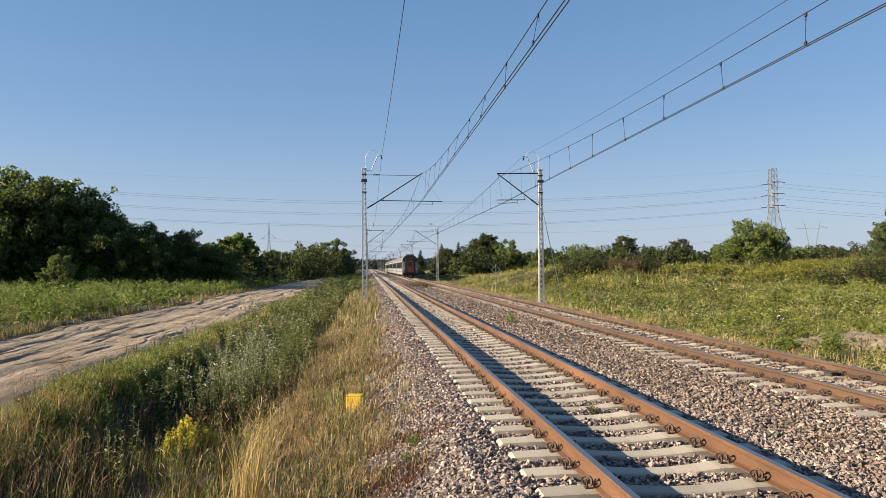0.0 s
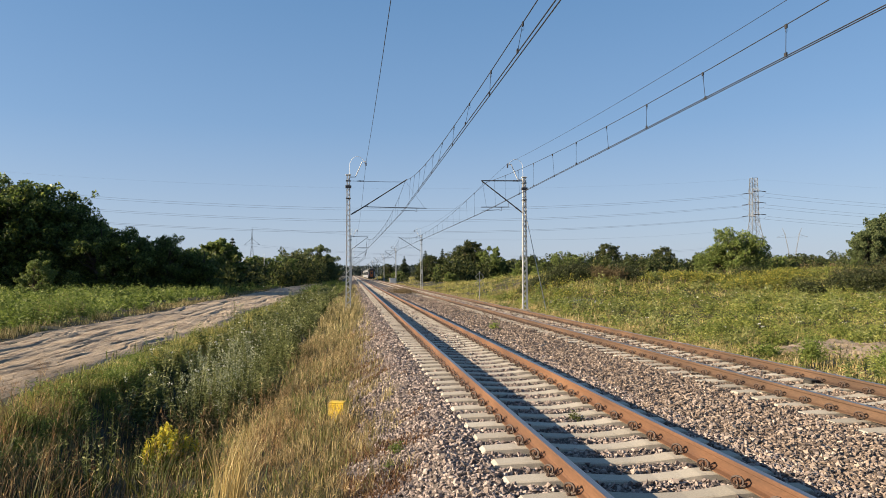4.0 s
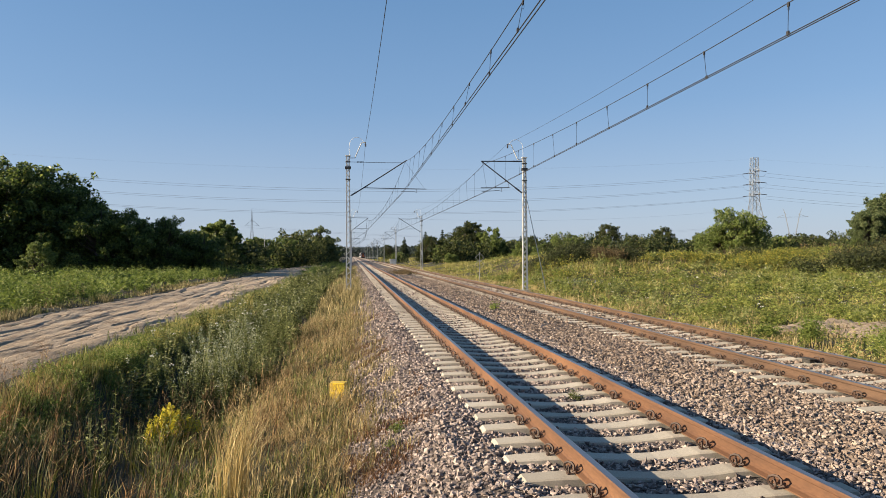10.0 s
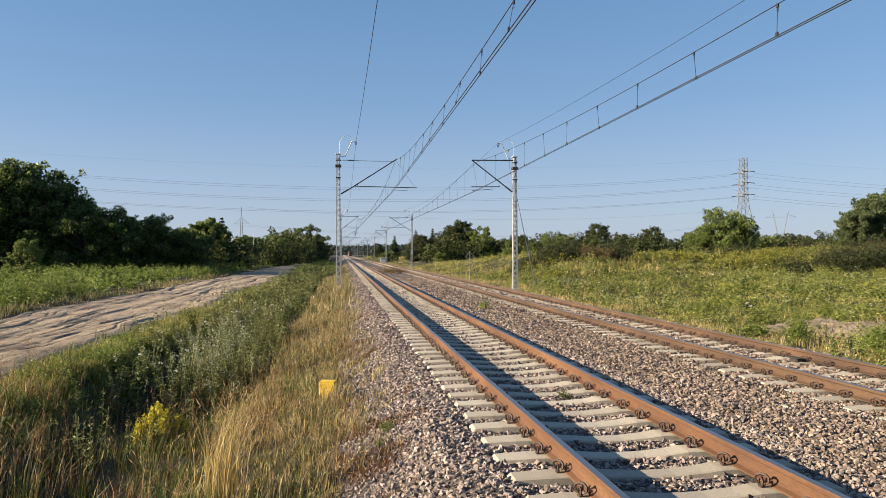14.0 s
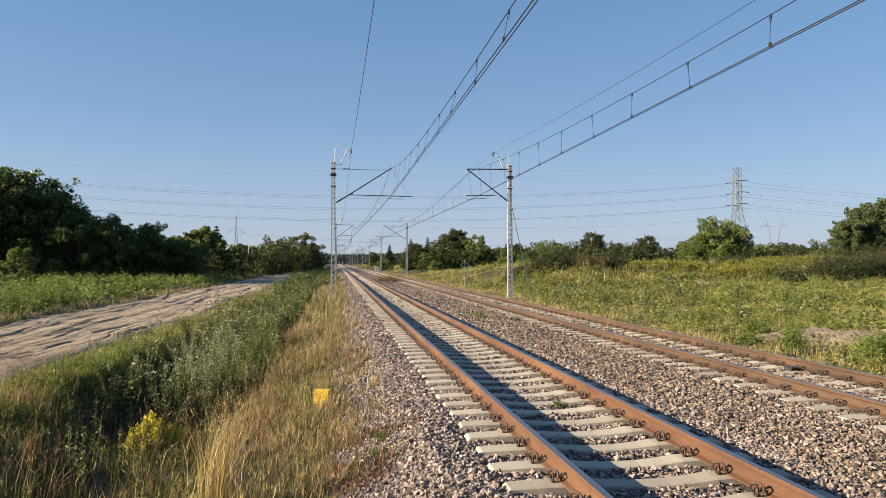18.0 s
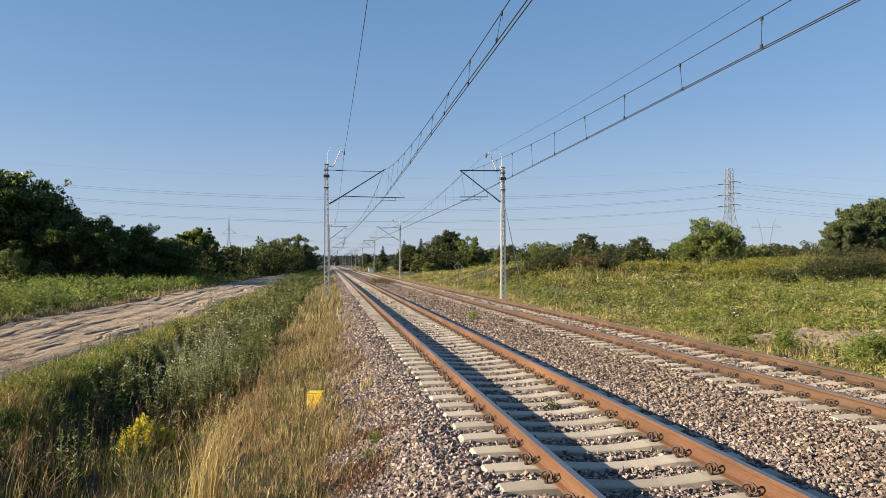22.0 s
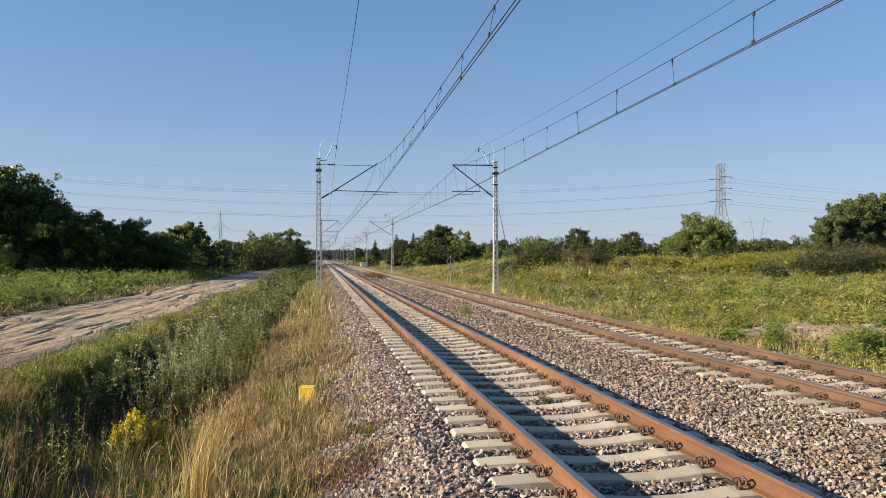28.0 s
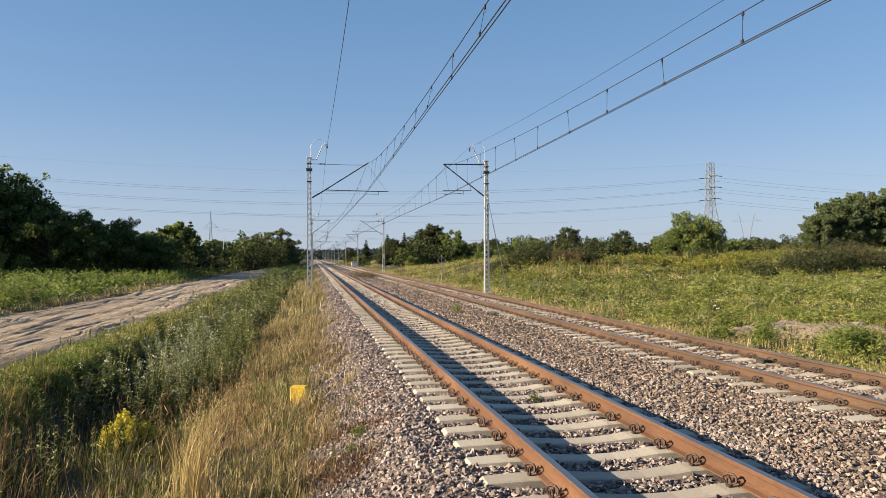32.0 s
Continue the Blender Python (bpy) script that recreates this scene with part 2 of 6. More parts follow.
M_TAN = foliage("tan_seed_grass", [(0.0, (0.12, 0.085, 0.035)), (0.5, (0.34, 0.245, 0.11)), (1.0, (0.60, 0.46, 0.24))], 0.35)
M_FIELDWEED = foliage("silvery_meadow_leaf", [(0.0, (0.02, 0.03, 0.008)), (0.35, (0.13, 0.155, 0.045)), (0.75, (0.26, 0.275, 0.10)), (1.0, (0.45, 0.44, 0.21))], 0.35, patch=0.4, patch_scale=0.4)
M_REDGRASS = foliage("reddish_seed_grass", [(0.0, (0.0174, 0.0125, 0.007)), (0.4, (0.1971, 0.1102, 0.0522)), (0.8, (0.4173, 0.2551, 0.1159)), (1.0, (0.7466, 0.5518, 0.276))], 0.35)
M_RUST = foliage("rust_coloured_growth", [(0.0, (0.035, 0.018, 0.010)), (0.5, (0.12, 0.058, 0.03)), (1.0, (0.22, 0.125, 0.06))], 0.25)
M_WEED = foliage("grey_green_weed_leaf", [(0.0, (0.012, 0.017, 0.005)), (0.3, (0.056, 0.070, 0.018)), (0.6, (0.14, 0.155, 0.046)), (0.85, (0.26, 0.265, 0.105)), (1.0, (0.45, 0.43, 0.23))], 0.28, patch=0.45, patch_scale=1.1)
M_GREENWEED = foliage("fresh_green_weed_leaf", [(0.0, (0.05, 0.082, 0.013)), (0.5, (0.13, 0.175, 0.034)), (1.0, (0.25, 0.275, 0.075))], 0.4, patch=0.3, patch_scale=0.5)
M_FIELD = foliage("meadow_leaf", [(0.0, (0.02, 0.025, 0.006)), (0.3, (0.15, 0.15, 0.034)), (0.65, (0.29, 0.26, 0.075)), (1.0, (0.54, 0.455, 0.2))], 0.38, patch=0.5, patch_scale=0.35)
M_MEADOW = foliage("meadow_weed_leaf", [(0.0, (0.016, 0.026, 0.005)), (0.4, (0.13, 0.165, 0.032)), (0.8, (0.27, 0.28, 0.066)), (1.0, (0.46, 0.43, 0.16))], 0.4, patch=0.4, patch_scale=0.3)
M_BROWNWEED = foliage("withered_brown_weed", [(0.0, (0.0612, 0.0432, 0.0216)), (0.5, (0.1152, 0.0828, 0.0396)), (1.0, (0.1944, 0.144, 0.072))], 0.3)
M_BFLOWER = foliage("blue_blossom", [(0.0, (0.1728, 0.1944, 0.2304)), (1.0, (0.2592, 0.2736, 0.324))], 0.3)
M_YFLOWER = foliage("yellow_blossom", [(0.0, (0.425, 0.3506, 0.0319)), (0.6, (0.5737, 0.4781, 0.0425)), (1.0, (0.255, 0.2869, 0.0425))], 0.3)
M_WFLOWER = foliage("white_blossom", [(0.0, (0.5083, 0.5083, 0.4301)), (1.0, (0.7331, 0.7331, 0.6647))], 0.3)
# one leaf in two tones: darkened for sunlit far trees, lightened for shaded wood
M_LEAF_DIMMED = foliage("dimmed_tree_leaf", [(0.0, (0.013, 0.021, 0.007)), (0.5, (0.042, 0.058, 0.017)), (0.85, (0.09, 0.102, 0.03)), (1.0, (0.17, 0.16, 0.055))], 0.38, 0.6, gloss=0.2)
M_LEAF = foliage("tree_leaf", [(0.0, (0.018, 0.033, 0.007)), (0.5, (0.072, 0.108, 0.025)), (0.85, (0.155, 0.19, 0.045)), (1.0, (0.25, 0.275, 0.075))], 0.5, 0.45, gloss=0.35)
M_LEAF_PALE = foliage("pale_tree_leaf", [(0.0, (0.04, 0.066, 0.014)), (0.5, (0.125, 0.168, 0.04)), (1.0, (0.22, 0.25, 0.075))], 0.4, 0.5)
M_LEAF_BLUE = foliage("silvery_tree_leaf", [(0.0, (0.042, 0.066, 0.024)), (0.5, (0.105, 0.135, 0.055)), (1.0, (0.165, 0.182, 0.085))], 0.38, 0.6, gloss=0.2)
M_THICKET = foliage("dark_thicket_leaf", [(0.0, (0.008, 0.013, 0.004)), (0.5, (0.03, 0.04, 0.012)), (0.85, (0.065, 0.075, 0.024)), (1.0, (0.12, 0.112, 0.05))], 0.2)
M_GOLD = foliage("goldenrod_swath", [(0.0, (0.08, 0.105, 0.022)), (0.5, (0.155, 0.16, 0.030)), (0.85, (0.29, 0.26, 0.042)), (1.0, (0.42, 0.35, 0.06))], 0.35)
M_NEEDLE = foliage("conifer_needle", [(0.0, (0.013, 0.0252, 0.0101)), (0.6, (0.0252, 0.0396, 0.0158)), (1.0, (0.0432, 0.054, 0.0216))], 0.15, 0.6)
# bluish leaf tone: distance haze is put into the colour
M_FAR = foliage("haze_tinted_wood_leaf", [(0.0, (0.028, 0.042, 0.036)), (0.6, (0.042, 0.056, 0.048)), (1.0, (0.06, 0.075, 0.062))], 0.2, 0.7)


# ---- mesh helpers ----
def mesh_of(name, verts, faces, *mats):
    me = bpy.data.meshes.new(name)
    me.from_pydata([tuple(v) for v in verts], [], faces)
    for m in mats:
        me.materials.append(m)
    me.update()
    return me


def mesh_fast(name, verts, faces, mat, smooth=False):
    """verts (n, 3) and faces (m, k) as arrays."""
    me = bpy.data.meshes.new(name)
    n, (m, k) = len(verts), faces.shape
    me.vertices.add(n)
    me.vertices.foreach_set("co", np.ascontiguousarray(verts, dtype=np.float32).ravel())
    me.loops.add(m * k)
    me.loops.foreach_set("vertex_index", np.ascontiguousarray(faces, dtype=np.int32).ravel())
    me.polygons.add(m)
    me.polygons.foreach_set("loop_start", np.arange(0, m * k, k, dtype=np.int32))
    me.polygons.foreach_set("use_smooth", np.full(m, smooth))
    me.materials.append(mat)
    me.update(calc_edges=True)
    me.validate()
    return me


def part(name, me, parent, label="", m=None):
    ob = new(name, me)
    ob.parent = parent
    if m is not None:
        ob.matrix_basis = m
    return tagged(ob, label)


class Form:
    """Collects verts and faces of one mesh."""

    def __init__(self):
        self.v, self.f = [], []

    def add(self, verts, faces):
        n = len(self.v)
        self.v += [tuple(p) for p in verts]
        self.f += [tuple(i + n for i in f) for f in faces]
        return self

    def box(self, x0, y0, z0, x1, y1, z1, bevel=0.0):
        bm = bmesh.new()
        bmesh.ops.create_cube(bm, size=1)
        for v in bm.verts:
            v.co = Vector(((x0 + x1) / 2 + v.co.x * (x1 - x0), (y0 + y1) / 2 + v.co.y * (y1 - y0), (z0 + z1) / 2 + v.co.z * (z1 - z0)))
        if bevel:
            bmesh.ops.bevel(bm, geom=bm.edges[:], offset=bevel, segments=1, affect="EDGES")
        bm.verts.index_update()
        self.add([v.co[:] for v in bm.verts], [[v.index for v in f.verts] for f in bm.faces])
        bm.free()
        return self

    def tube(self, pts, r, sides=6, r1=None, cap=True):
        pts = [Vector(p) for p in pts]
        n = len(pts)
        base = len(self.v)
        up0 = None
        for i, p in enumerate(pts):
            d = (pts[min(i + 1, n - 1)] - pts[max(i - 1, 0)]).normalized()
            if up0 is None:
                up0 = d.orthogonal().normalized()
            up0 = (up0 - d * up0.dot(d))
            up0 = up0.normalized() if up0.length > 1e-6 else d.orthogonal().normalized()
            side = d.cross(up0)
            rad = r if r1 is None else r + (r1 - r) * i / max(1, n - 1)
            for k in range(sides):
                a = 2 * math.pi * k / sides
                self.v.append(tuple(p + (up0 * math.cos(a) + side * math.sin(a)) * rad))
        for i in range(n - 1):
            for k in range(sides):
                a, b = base + i * sides + k, base + i * sides + (k + 1) % sides
                self.f.append((a, b, b + sides, a + sides))
        if cap:
            self.f.append(tuple(base + k for k in reversed(range(sides))))
            self.f.append(tuple(base + (n - 1) * sides + k for k in range(sides)))
        return self

    def lathe(self, profile, at=(0, 0, 0), sides=12):
        base = len(self.v)
        for r, z in profile:
            for k in range(sides):
                a = 2 * math.pi * k / sides
                self.v.append((at[0] + r * math.cos(a), at[1] + r * math.sin(a), at[2] + z))
        for i in range(len(profile) - 1):
            for k in range(sides):
                a, b = base + i * sides + k, base + i * sides + (k + 1) % sides
                self.f.append((a, b, b + sides, a + sides))
        return self

    def mesh(self, name, *mats):
        return mesh_of(name, self.v, self.f, *mats)


def thing(name, label, category, at=(0, 0, 0), rz=0, group="", kind=""):
    ob = new(name)
    ob.empty_display_size = 0.2
    ob.matrix_basis = pose(*at, 0, 0, rz)
    return tagged(ob, label, category, group, kind)


rng = np.random.default_rng(7)

# ---- plan ----
XL, GAUGE, SPREAD, Z2 = 1.941, 1.507, 4.805, -0.06
AX1, AX2 = XL + GAUGE / 2, XL + SPREAD + GAUGE / 2
MAST_Y, SPAN = 43.8, 67.0
MAST_XL, MAST_XR = -0.22, 10.66


def mast_y(k):
    """The masts' places along the line; the spans grow a little shorter beyond the second pair."""
    return MAST_Y + SPAN * k if k < 2 else MAST_Y + SPAN + 65.5 * (k - 1)


def smooth01(t):
    t = np.clip(t, 0, 1)
    return t * t * (3 - 2 * t)


PX = np.array([-60, -22, -13.0, -12.0, -6.9, -6.1, -5.1, -4.45, -3.85, -2.9, -1.4, -0.1, 0.4, 9.6, 10.6, 14, 30, 4000.0])
PZ = np.array([-0.35, -0.45, -0.55, -0.60, -0.62, -0.60, -0.70, -1.30, -1.98, -1.92, -1.02, -0.74, -0.72, -0.72, -0.85, -0.9, -0.9, -0.9])


def bumps(x, y):
    return (0.05 * np.sin(x * 1.9 + 1.3 * np.sin(y * 0.7)) * np.sin(y * 1.3 + 0.6 * np.sin(x)) + 0.08 * np.sin(x * 0.37 + 2) * np.sin(y * 0.29 + 0.8))


def ground_z(x, y):
    x, y = np.asarray(x, float), np.asarray(y, float)
    z = np.interp(x, PX, PZ)
    fade = np.interp(y, [9.0, 12.5, 14.5, 19, 23, 32, 60], [0.3, 0.45, 1.0, 1.0, 0.75, 0.65, 0.5])     # a deep hollow, shallower before and beyond
    z = np.where((x > -6.1) & (x < -1.3), -0.8 + (z + 0.8) * fade, z)
    off = (x > 10.4) | (x < -6.3) & ~((x > -13) & (x < -6.3)) | (x > -6.0) & (x < -0.8)
    z = z + np.where(off, bumps(x, y), 0)
    rise = smooth01((x - 13) / 10)
    z = z + rise * (0.6 * smooth01((y - 25) / 35) + (1.75 + 0.35 * np.sin(x * 0.11 + 1) + 0.2 * np.sin(x * 0.31)) * smooth01((y - 53 + 0.1 * x + 1.5 * np.sin(x * 0.45)) / 19) * (1 - 0.75 * smooth01((y - 85) / 60)))
    z = z + smooth01((np.abs(x) - 120) / 400) * 1.5
    return z


def build_ground():
    xs = np.unique(np.concatenate([np.linspace(-30, 40, 141), np.linspace(-160, -30, 40), np.linspace(40, 200, 50),
                                   -np.geomspace(160, 4000, 14), np.geomspace(200, 4000, 14)]))
    ys = np.unique(np.concatenate([np.linspace(-12, 110, 184), np.geomspace(110, 4000, 46), -np.geomspace(12, 1500, 10)]))
    gx, gy = np.meshgrid(xs, ys)
    v = np.stack([gx, gy, ground_z(gx, gy)], -1).reshape(-1, 3)
    nx, ny = len(xs), len(ys)
    i = (np.arange(ny - 1)[:, None] * nx + np.arange(nx - 1)[None]).ravel()
    f = np.stack([i, i + 1, i + 1 + nx, i + nx], 1)
    tagged(new("ground", mesh_fast("ground", v, f, M_SOIL_SHADED, True)), "uneven grassy soil with a ditch beside the railway", "ground", kind="structure")


def value_noise(x, y, seed):
    """Smooth lattice noise, 0..1."""
    table = np.random.default_rng(seed).uniform(0, 1, (256, 256))
    xi, yi = np.floor(x).astype(int), np.floor(y).astype(int)
    u, w = smooth01(x - xi), smooth01(y - yi)
    g = lambda a, b: table[(xi + a) % 256, (yi + b) % 256]
    return (g(0, 0) * (1 - u) + g(1, 0) * u) * (1 - w) + (g(0, 1) * (1 - u) + g(1, 1) * u) * w


def build_road():
    xs = np.linspace(-12.4, -6.1, 150)
    ys = np.concatenate([np.linspace(-30, 5, 60), np.linspace(5.2, 45, 360), np.linspace(45.3, 100, 150), np.linspace(101, 420, 90)])
    gx, gy = np.meshgrid(xs, ys)
    wob = 0.35 * np.sin(gy * 0.23) + 0.2 * np.sin(gy * 0.61 + 1) + 0.1 * np.sin(gy * 1.7)
    x = gx + wob * np.sin(gx * 0.7)
    lane = sum(-0.06 * np.exp(-((gx - c - 0.25 * np.sin(gy * 0.11 + c)) / 0.22) ** 2) for c in (-11.4, -10.1, -8.9, -7.6))
    humps = sum(a * np.sin(gx * kx + gy * ky + p + 1.5 * np.sin(gy * kw + p)) for a, kx, ky, kw, p in zip(rng.uniform(0.003, 0.008, 12), rng.uniform(3, 11, 12), rng.uniform(-0.2, 0.2, 12), rng.uniform(0.05, 0.35, 12), rng.uniform(0, 6, 12)))
    humps = humps + 0.006 * np.sin(gy * 4.3 + gx * 3) * np.sin(gx * 5.1 + gy)
    rip = value_noise(gx * 3.6 + 0.3 * np.sin(gy * 0.25), gy * 0.16, 3) * 0.5 + value_noise(gx * 8.5 + 0.3 * np.sin(gy * 0.5), gy * 0.42, 5) * 0.5
    lump = value_noise(gx * 6.0, gy * 3.5, 9)
    clod = value_noise(gx * 13.0, gy * 6.5, 12)
    humps = 0.5 * humps - 0.05 * np.clip(rip - 0.60, 0, 0.2) / 0.2 + 0.014 * (lump - 0.5) + 0.016 * np.clip(clod - 0.55, 0, 1) - 0.03 * np.clip(0.3 - clod, 0, 1)
    edge = smooth01((gx + 12.4) / 0.7) * smooth01((-6.1 - gx) / 0.6)
    z = -0.64 + edge * (0.11 + lane + humps)
    v = np.stack([x, gy, z], -1).reshape(-1, 3)
    nx, ny = len(xs), len(ys)
    i = (np.arange(ny - 1)[:, None] * nx + np.arange(nx - 1)[None]).ravel()
    f = np.stack([i, i + 1, i + 1 + nx, i + nx], 1)
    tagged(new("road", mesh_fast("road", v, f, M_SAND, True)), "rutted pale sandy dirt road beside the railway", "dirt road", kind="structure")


# ---- railway ----
BX = np.array([-0.15, 0.1, 0.95, 1.25, 1.7, 3.7, 4.2, 5.1, 6.0, 6.5, 8.5, 8.9, 9.25, 10.0, 10.35])
BZ = np.array([-0.80, -0.70, -0.25, -0.215, -0.245, -0.245, -0.225, -0.23, -0.26, -0.285, -0.285, -0.27, -0.32, -0.74, -0.90])


def bed_z(x, y):
    return np.interp(x, BX, BZ) + 0.012 * np.sin(x * 7 + y * 3) * np.sin(y * 5 - x * 2) + 0.03 * np.sin(y * 0.9 + x) * (np.interp(x, [0, 1, 1.3, 9, 9.3, 10], [1, 1, 0, 0, 1, 1]))


def build_bed():
    xs = np.unique(np.concatenate([BX, np.linspace(-0.15, 10.35, 70)]))
    ys = np.unique(np.concatenate([np.linspace(-14, 45, 300), np.linspace(45, 160, 150), np.geomspace(160, 2600, 40)]))
    gx, gy = np.meshgrid(xs, ys)
    v = np.stack([gx, gy, bed_z(gx, gy)], -1).reshape(-1, 3)
    nx, ny = len(xs), len(ys)
    i = (np.arange(ny - 1)[:, None] * nx + np.arange(nx - 1)[None]).ravel()
    f = np.stack([i, i + 1, i + 1 + nx, i + nx], 1)
    return tagged(new("ballast_bed", mesh_fast("ballast_bed", v, f, M_BED_SHADED, True)), "bed of pinkish grey crushed stone under two tracks, darkened like shaded gaps", "ballast", kind="structure")


HALF_RAIL = [(0.0, -0.172), (0.075, -0.172), (0.075, -0.161), (0.028, -0.148), (0.0085, -0.132), (0.0085, -0.058), (0.014, -0.048), (0.036, -0.038), (0.036, -0.012), (0.030, -0.003), (0.018, 0.0)]


def rail_mesh(name, y0, y1, side_mat):
    prof = HALF_RAIL[1:] + [(-x, z) for x, z in reversed(HALF_RAIL[1:])]
    n = len(prof)
    ys = [y0, y1]
    v = [(x, y, z) for y in ys for x, z in prof]
    f = [(k, (k + 1) % n, n + (k + 1) % n, n + k) for k in range(n)] + [tuple(reversed(range(n))), tuple(range(n, 2 * n))]
    me = mesh_of(name, v, f, side_mat, M_RAILTOP)
    top = len(HALF_RAIL) - 2
    for k in (top - 1, top, top + 1):
        me.polygons[k].material_index = 1
    return me


def sleeper_form():
    """Prestressed concrete sleeper, waisted in the middle, with sloping rail seats; origin under the track's middle."""
    fm = Form()
    st = [(-1.30, -0.215, 0.105), (-1.27, -0.190, 0.11), (-0.98, -0.182, 0.12), (-0.56, -0.186, 0.12), (-0.40, -0.205, 0.112), (-0.15, -0.222, 0.105), (0.15, -0.222, 0.105), (0.40, -0.205, 0.112), (0.56, -0.186, 0.12), (0.98, -0.182, 0.12), (1.27, -0.190, 0.11), (1.30, -0.215, 0.105)]
    for x, z, w in st:
        fm.v += [(x, -w - 0.035, -0.40), (x, -w, z - 0.012), (x, -w + 0.015, z), (x, w - 0.015, z), (x, w, z - 0.012), (x, w + 0.035, -0.40)]
    for i in range(len(st) - 1):
        for k in range(5):
            fm.f.append((i * 6 + k, i * 6 + k + 1, i * 6 + k + 7, i * 6 + k + 6))
    fm.f += [tuple(reversed(range(6))), tuple(range(len(st) * 6 - 6, len(st) * 6))]
    return fm


def clip_form(sign):
    """Spring clip: an open loop of bar beside the rail foot, on a cast shoulder, with its toe on the rail foot."""
    fm = Form()
    pts = []
    for k in range(9):
        a = math.pi * (-0.35 + 1.55 * k / 8)
        pts.append((sign * (0.118 + 0.030 * math.sin(k * 0.75)), 0.052 * math.cos(a) - 0.005, -0.142 + 0.052 * math.sin(a) + 0.012))
    pts.append((sign * 0.085, -0.075, -0.146))
    pts.append((sign * 0.060, -0.045, -0.138))
    fm.tube(pts, 0.0115, 5)
    fm.tube([(sign * 0.125, 0.028 * math.cos(a), -0.142 + 0.03 * math.sin(a)) for a in np.linspace(-0.3, 4.6, 8)], 0.0085, 4)
    fm.box(sign * 0.118 - 0.022, -0.026, -0.186, sign * 0.118 + 0.022, 0.026, -0.168, 0.005)
    fm.tube([(sign * 0.095, 0.02, -0.145), (sign * 0.075, 0.075, -0.128), (sign * 0.062, 0.095, -0.118)], 0.0105, 5)
    return fm


def build_track(name, axis, zt, phase, label, rail_mat):
    tr = thing(name, label, "railway track", (axis, 0, zt))
    rail = rail_mesh("rail", -14, 2600, rail_mat)
    for s in (-1, 1):
        part("rail", rail, tr, "", pose(s * GAUGE / 2, 0, 0))
    sl = sleeper_form().mesh("sleeper", M_CONCRETE)
    clips = {s: clip_form(s).mesh("clip", M_CLIP) for s in (-1, 1)}
    first = math.ceil((-7.0 - phase) / 0.6)
    for i in range(300):
        y = phase + (first + i) * 0.6
        o = part("sleeper", sl, tr, "", pose(rng.normal(0, 0.008), y + rng.normal(0, 0.006), rng.normal(0, 0.003), 0, 0, rng.normal(0, 0.25)))
        if i < 94:
            for s in (-1, 1):
                for side in (-1, 1):
                    part("clip", clips[side], o, "", pose(s * GAUGE / 2, rng.normal(0, 0.004), 0, 0, 0, rng.normal(0, 3)))
    far = Form()
    base = sleeper_form()
    y = phase + (first + 300) * 0.6
    while y < 300:
        far.add([(a, b + y, c) for a, b, c in base.v], base.f)
        y += 0.6
    y = phase + (first - 1) * 0.6
    while y > -10:
        far.add([(a, b + y, c) for a, b, c in base.v], base.f)
        y -= 0.6
    far.add([(x, yy, -0.19) for x in (-1.25, 1.25) for yy in (300, 2600)], [(0, 1, 3, 2)])
    tagged(part("distant_sleepers", far.mesh("distant_sleepers", M_CONCRETE), tr), kind="stuff")
    cf = Form()
    for i in range(94, 216):
        y = phase + (first + i) * 0.6
        for s in (-1, 1):
            for side in (-1, 1):
                x = s * GAUGE / 2 + side * 0.118
                cf.tube([(x, y + 0.05, -0.17), (x, y + 0.03, -0.10), (x, y - 0.03, -0.10), (x, y - 0.05, -0.17)], 0.016, 4)
    tagged(part("distant_clips", cf.mesh("distant_clips", M_CLIP), tr), kind="stuff")
    return tr


def stone_shapes(n, points=9):
    out = []
    for _ in range(n):
        bm = bmesh.new()
        pts = [Vector(rng.normal(0, 1, 3)).normalized() for _ in range(points)]
        for p in pts:
            bm.verts.new((p.x * 0.54 * rng.uniform(0.75, 1.15), p.y * 0.44 * rng.uniform(0.75, 1.15), p.z * 0.37 * rng.uniform(0.75, 1.15)))
        r = bmesh.ops.convex_hull(bm, input=bm.verts[:])
        bmesh.ops.delete(bm, geom=[g for g in r["geom_interior"] if isinstance(g, bmesh.types.BMVert)], context="VERTS")
        bmesh.ops.triangulate(bm, faces=bm.faces[:])
        bm.verts.index_update()
        out.append((np.array([v.co[:] for v in bm.verts]), np.array([[v.index for v in f.verts] for f in bm.faces])))
        bm.free()
    return out


def turns(n):
    q = rng.normal(0, 1, (n, 4))
    q /= np.linalg.norm(q, axis=1)[:, None]
    w, x, y, z = q.T
    return np.stack([np.stack([1 - 2 * (y * y + z * z), 2 * (x * y - w * z), 2 * (x * z + w * y)], -1),
                     np.stack([2 * (x * y + w * z), 1 - 2 * (x * x + z * z), 2 * (y * z - w * x)], -1),
                     np.stack([2 * (x * z - w * y), 2 * (y * z + w * x), 1 - 2 * (x * x + y * y)], -1)], 1)


def on_sleeper(x, y):
    hit = np.zeros(len(x), bool)
    for ax, ph, gap in ((AX1, PHASE1, 0.14), (AX2, PHASE2, 0.10)):
        k = np.abs((y - ph + 0.3) % 0.6 - 0.3)
        hit |= (np.abs(x - ax) < 1.32) & (k < gap)
        hit |= np.minimum(np.abs(x - ax + GAUGE / 2), np.abs(x - ax - GAUGE / 2)) < 0.075
    return hit


PHASE1, PHASE2 = 5.971, 10.612


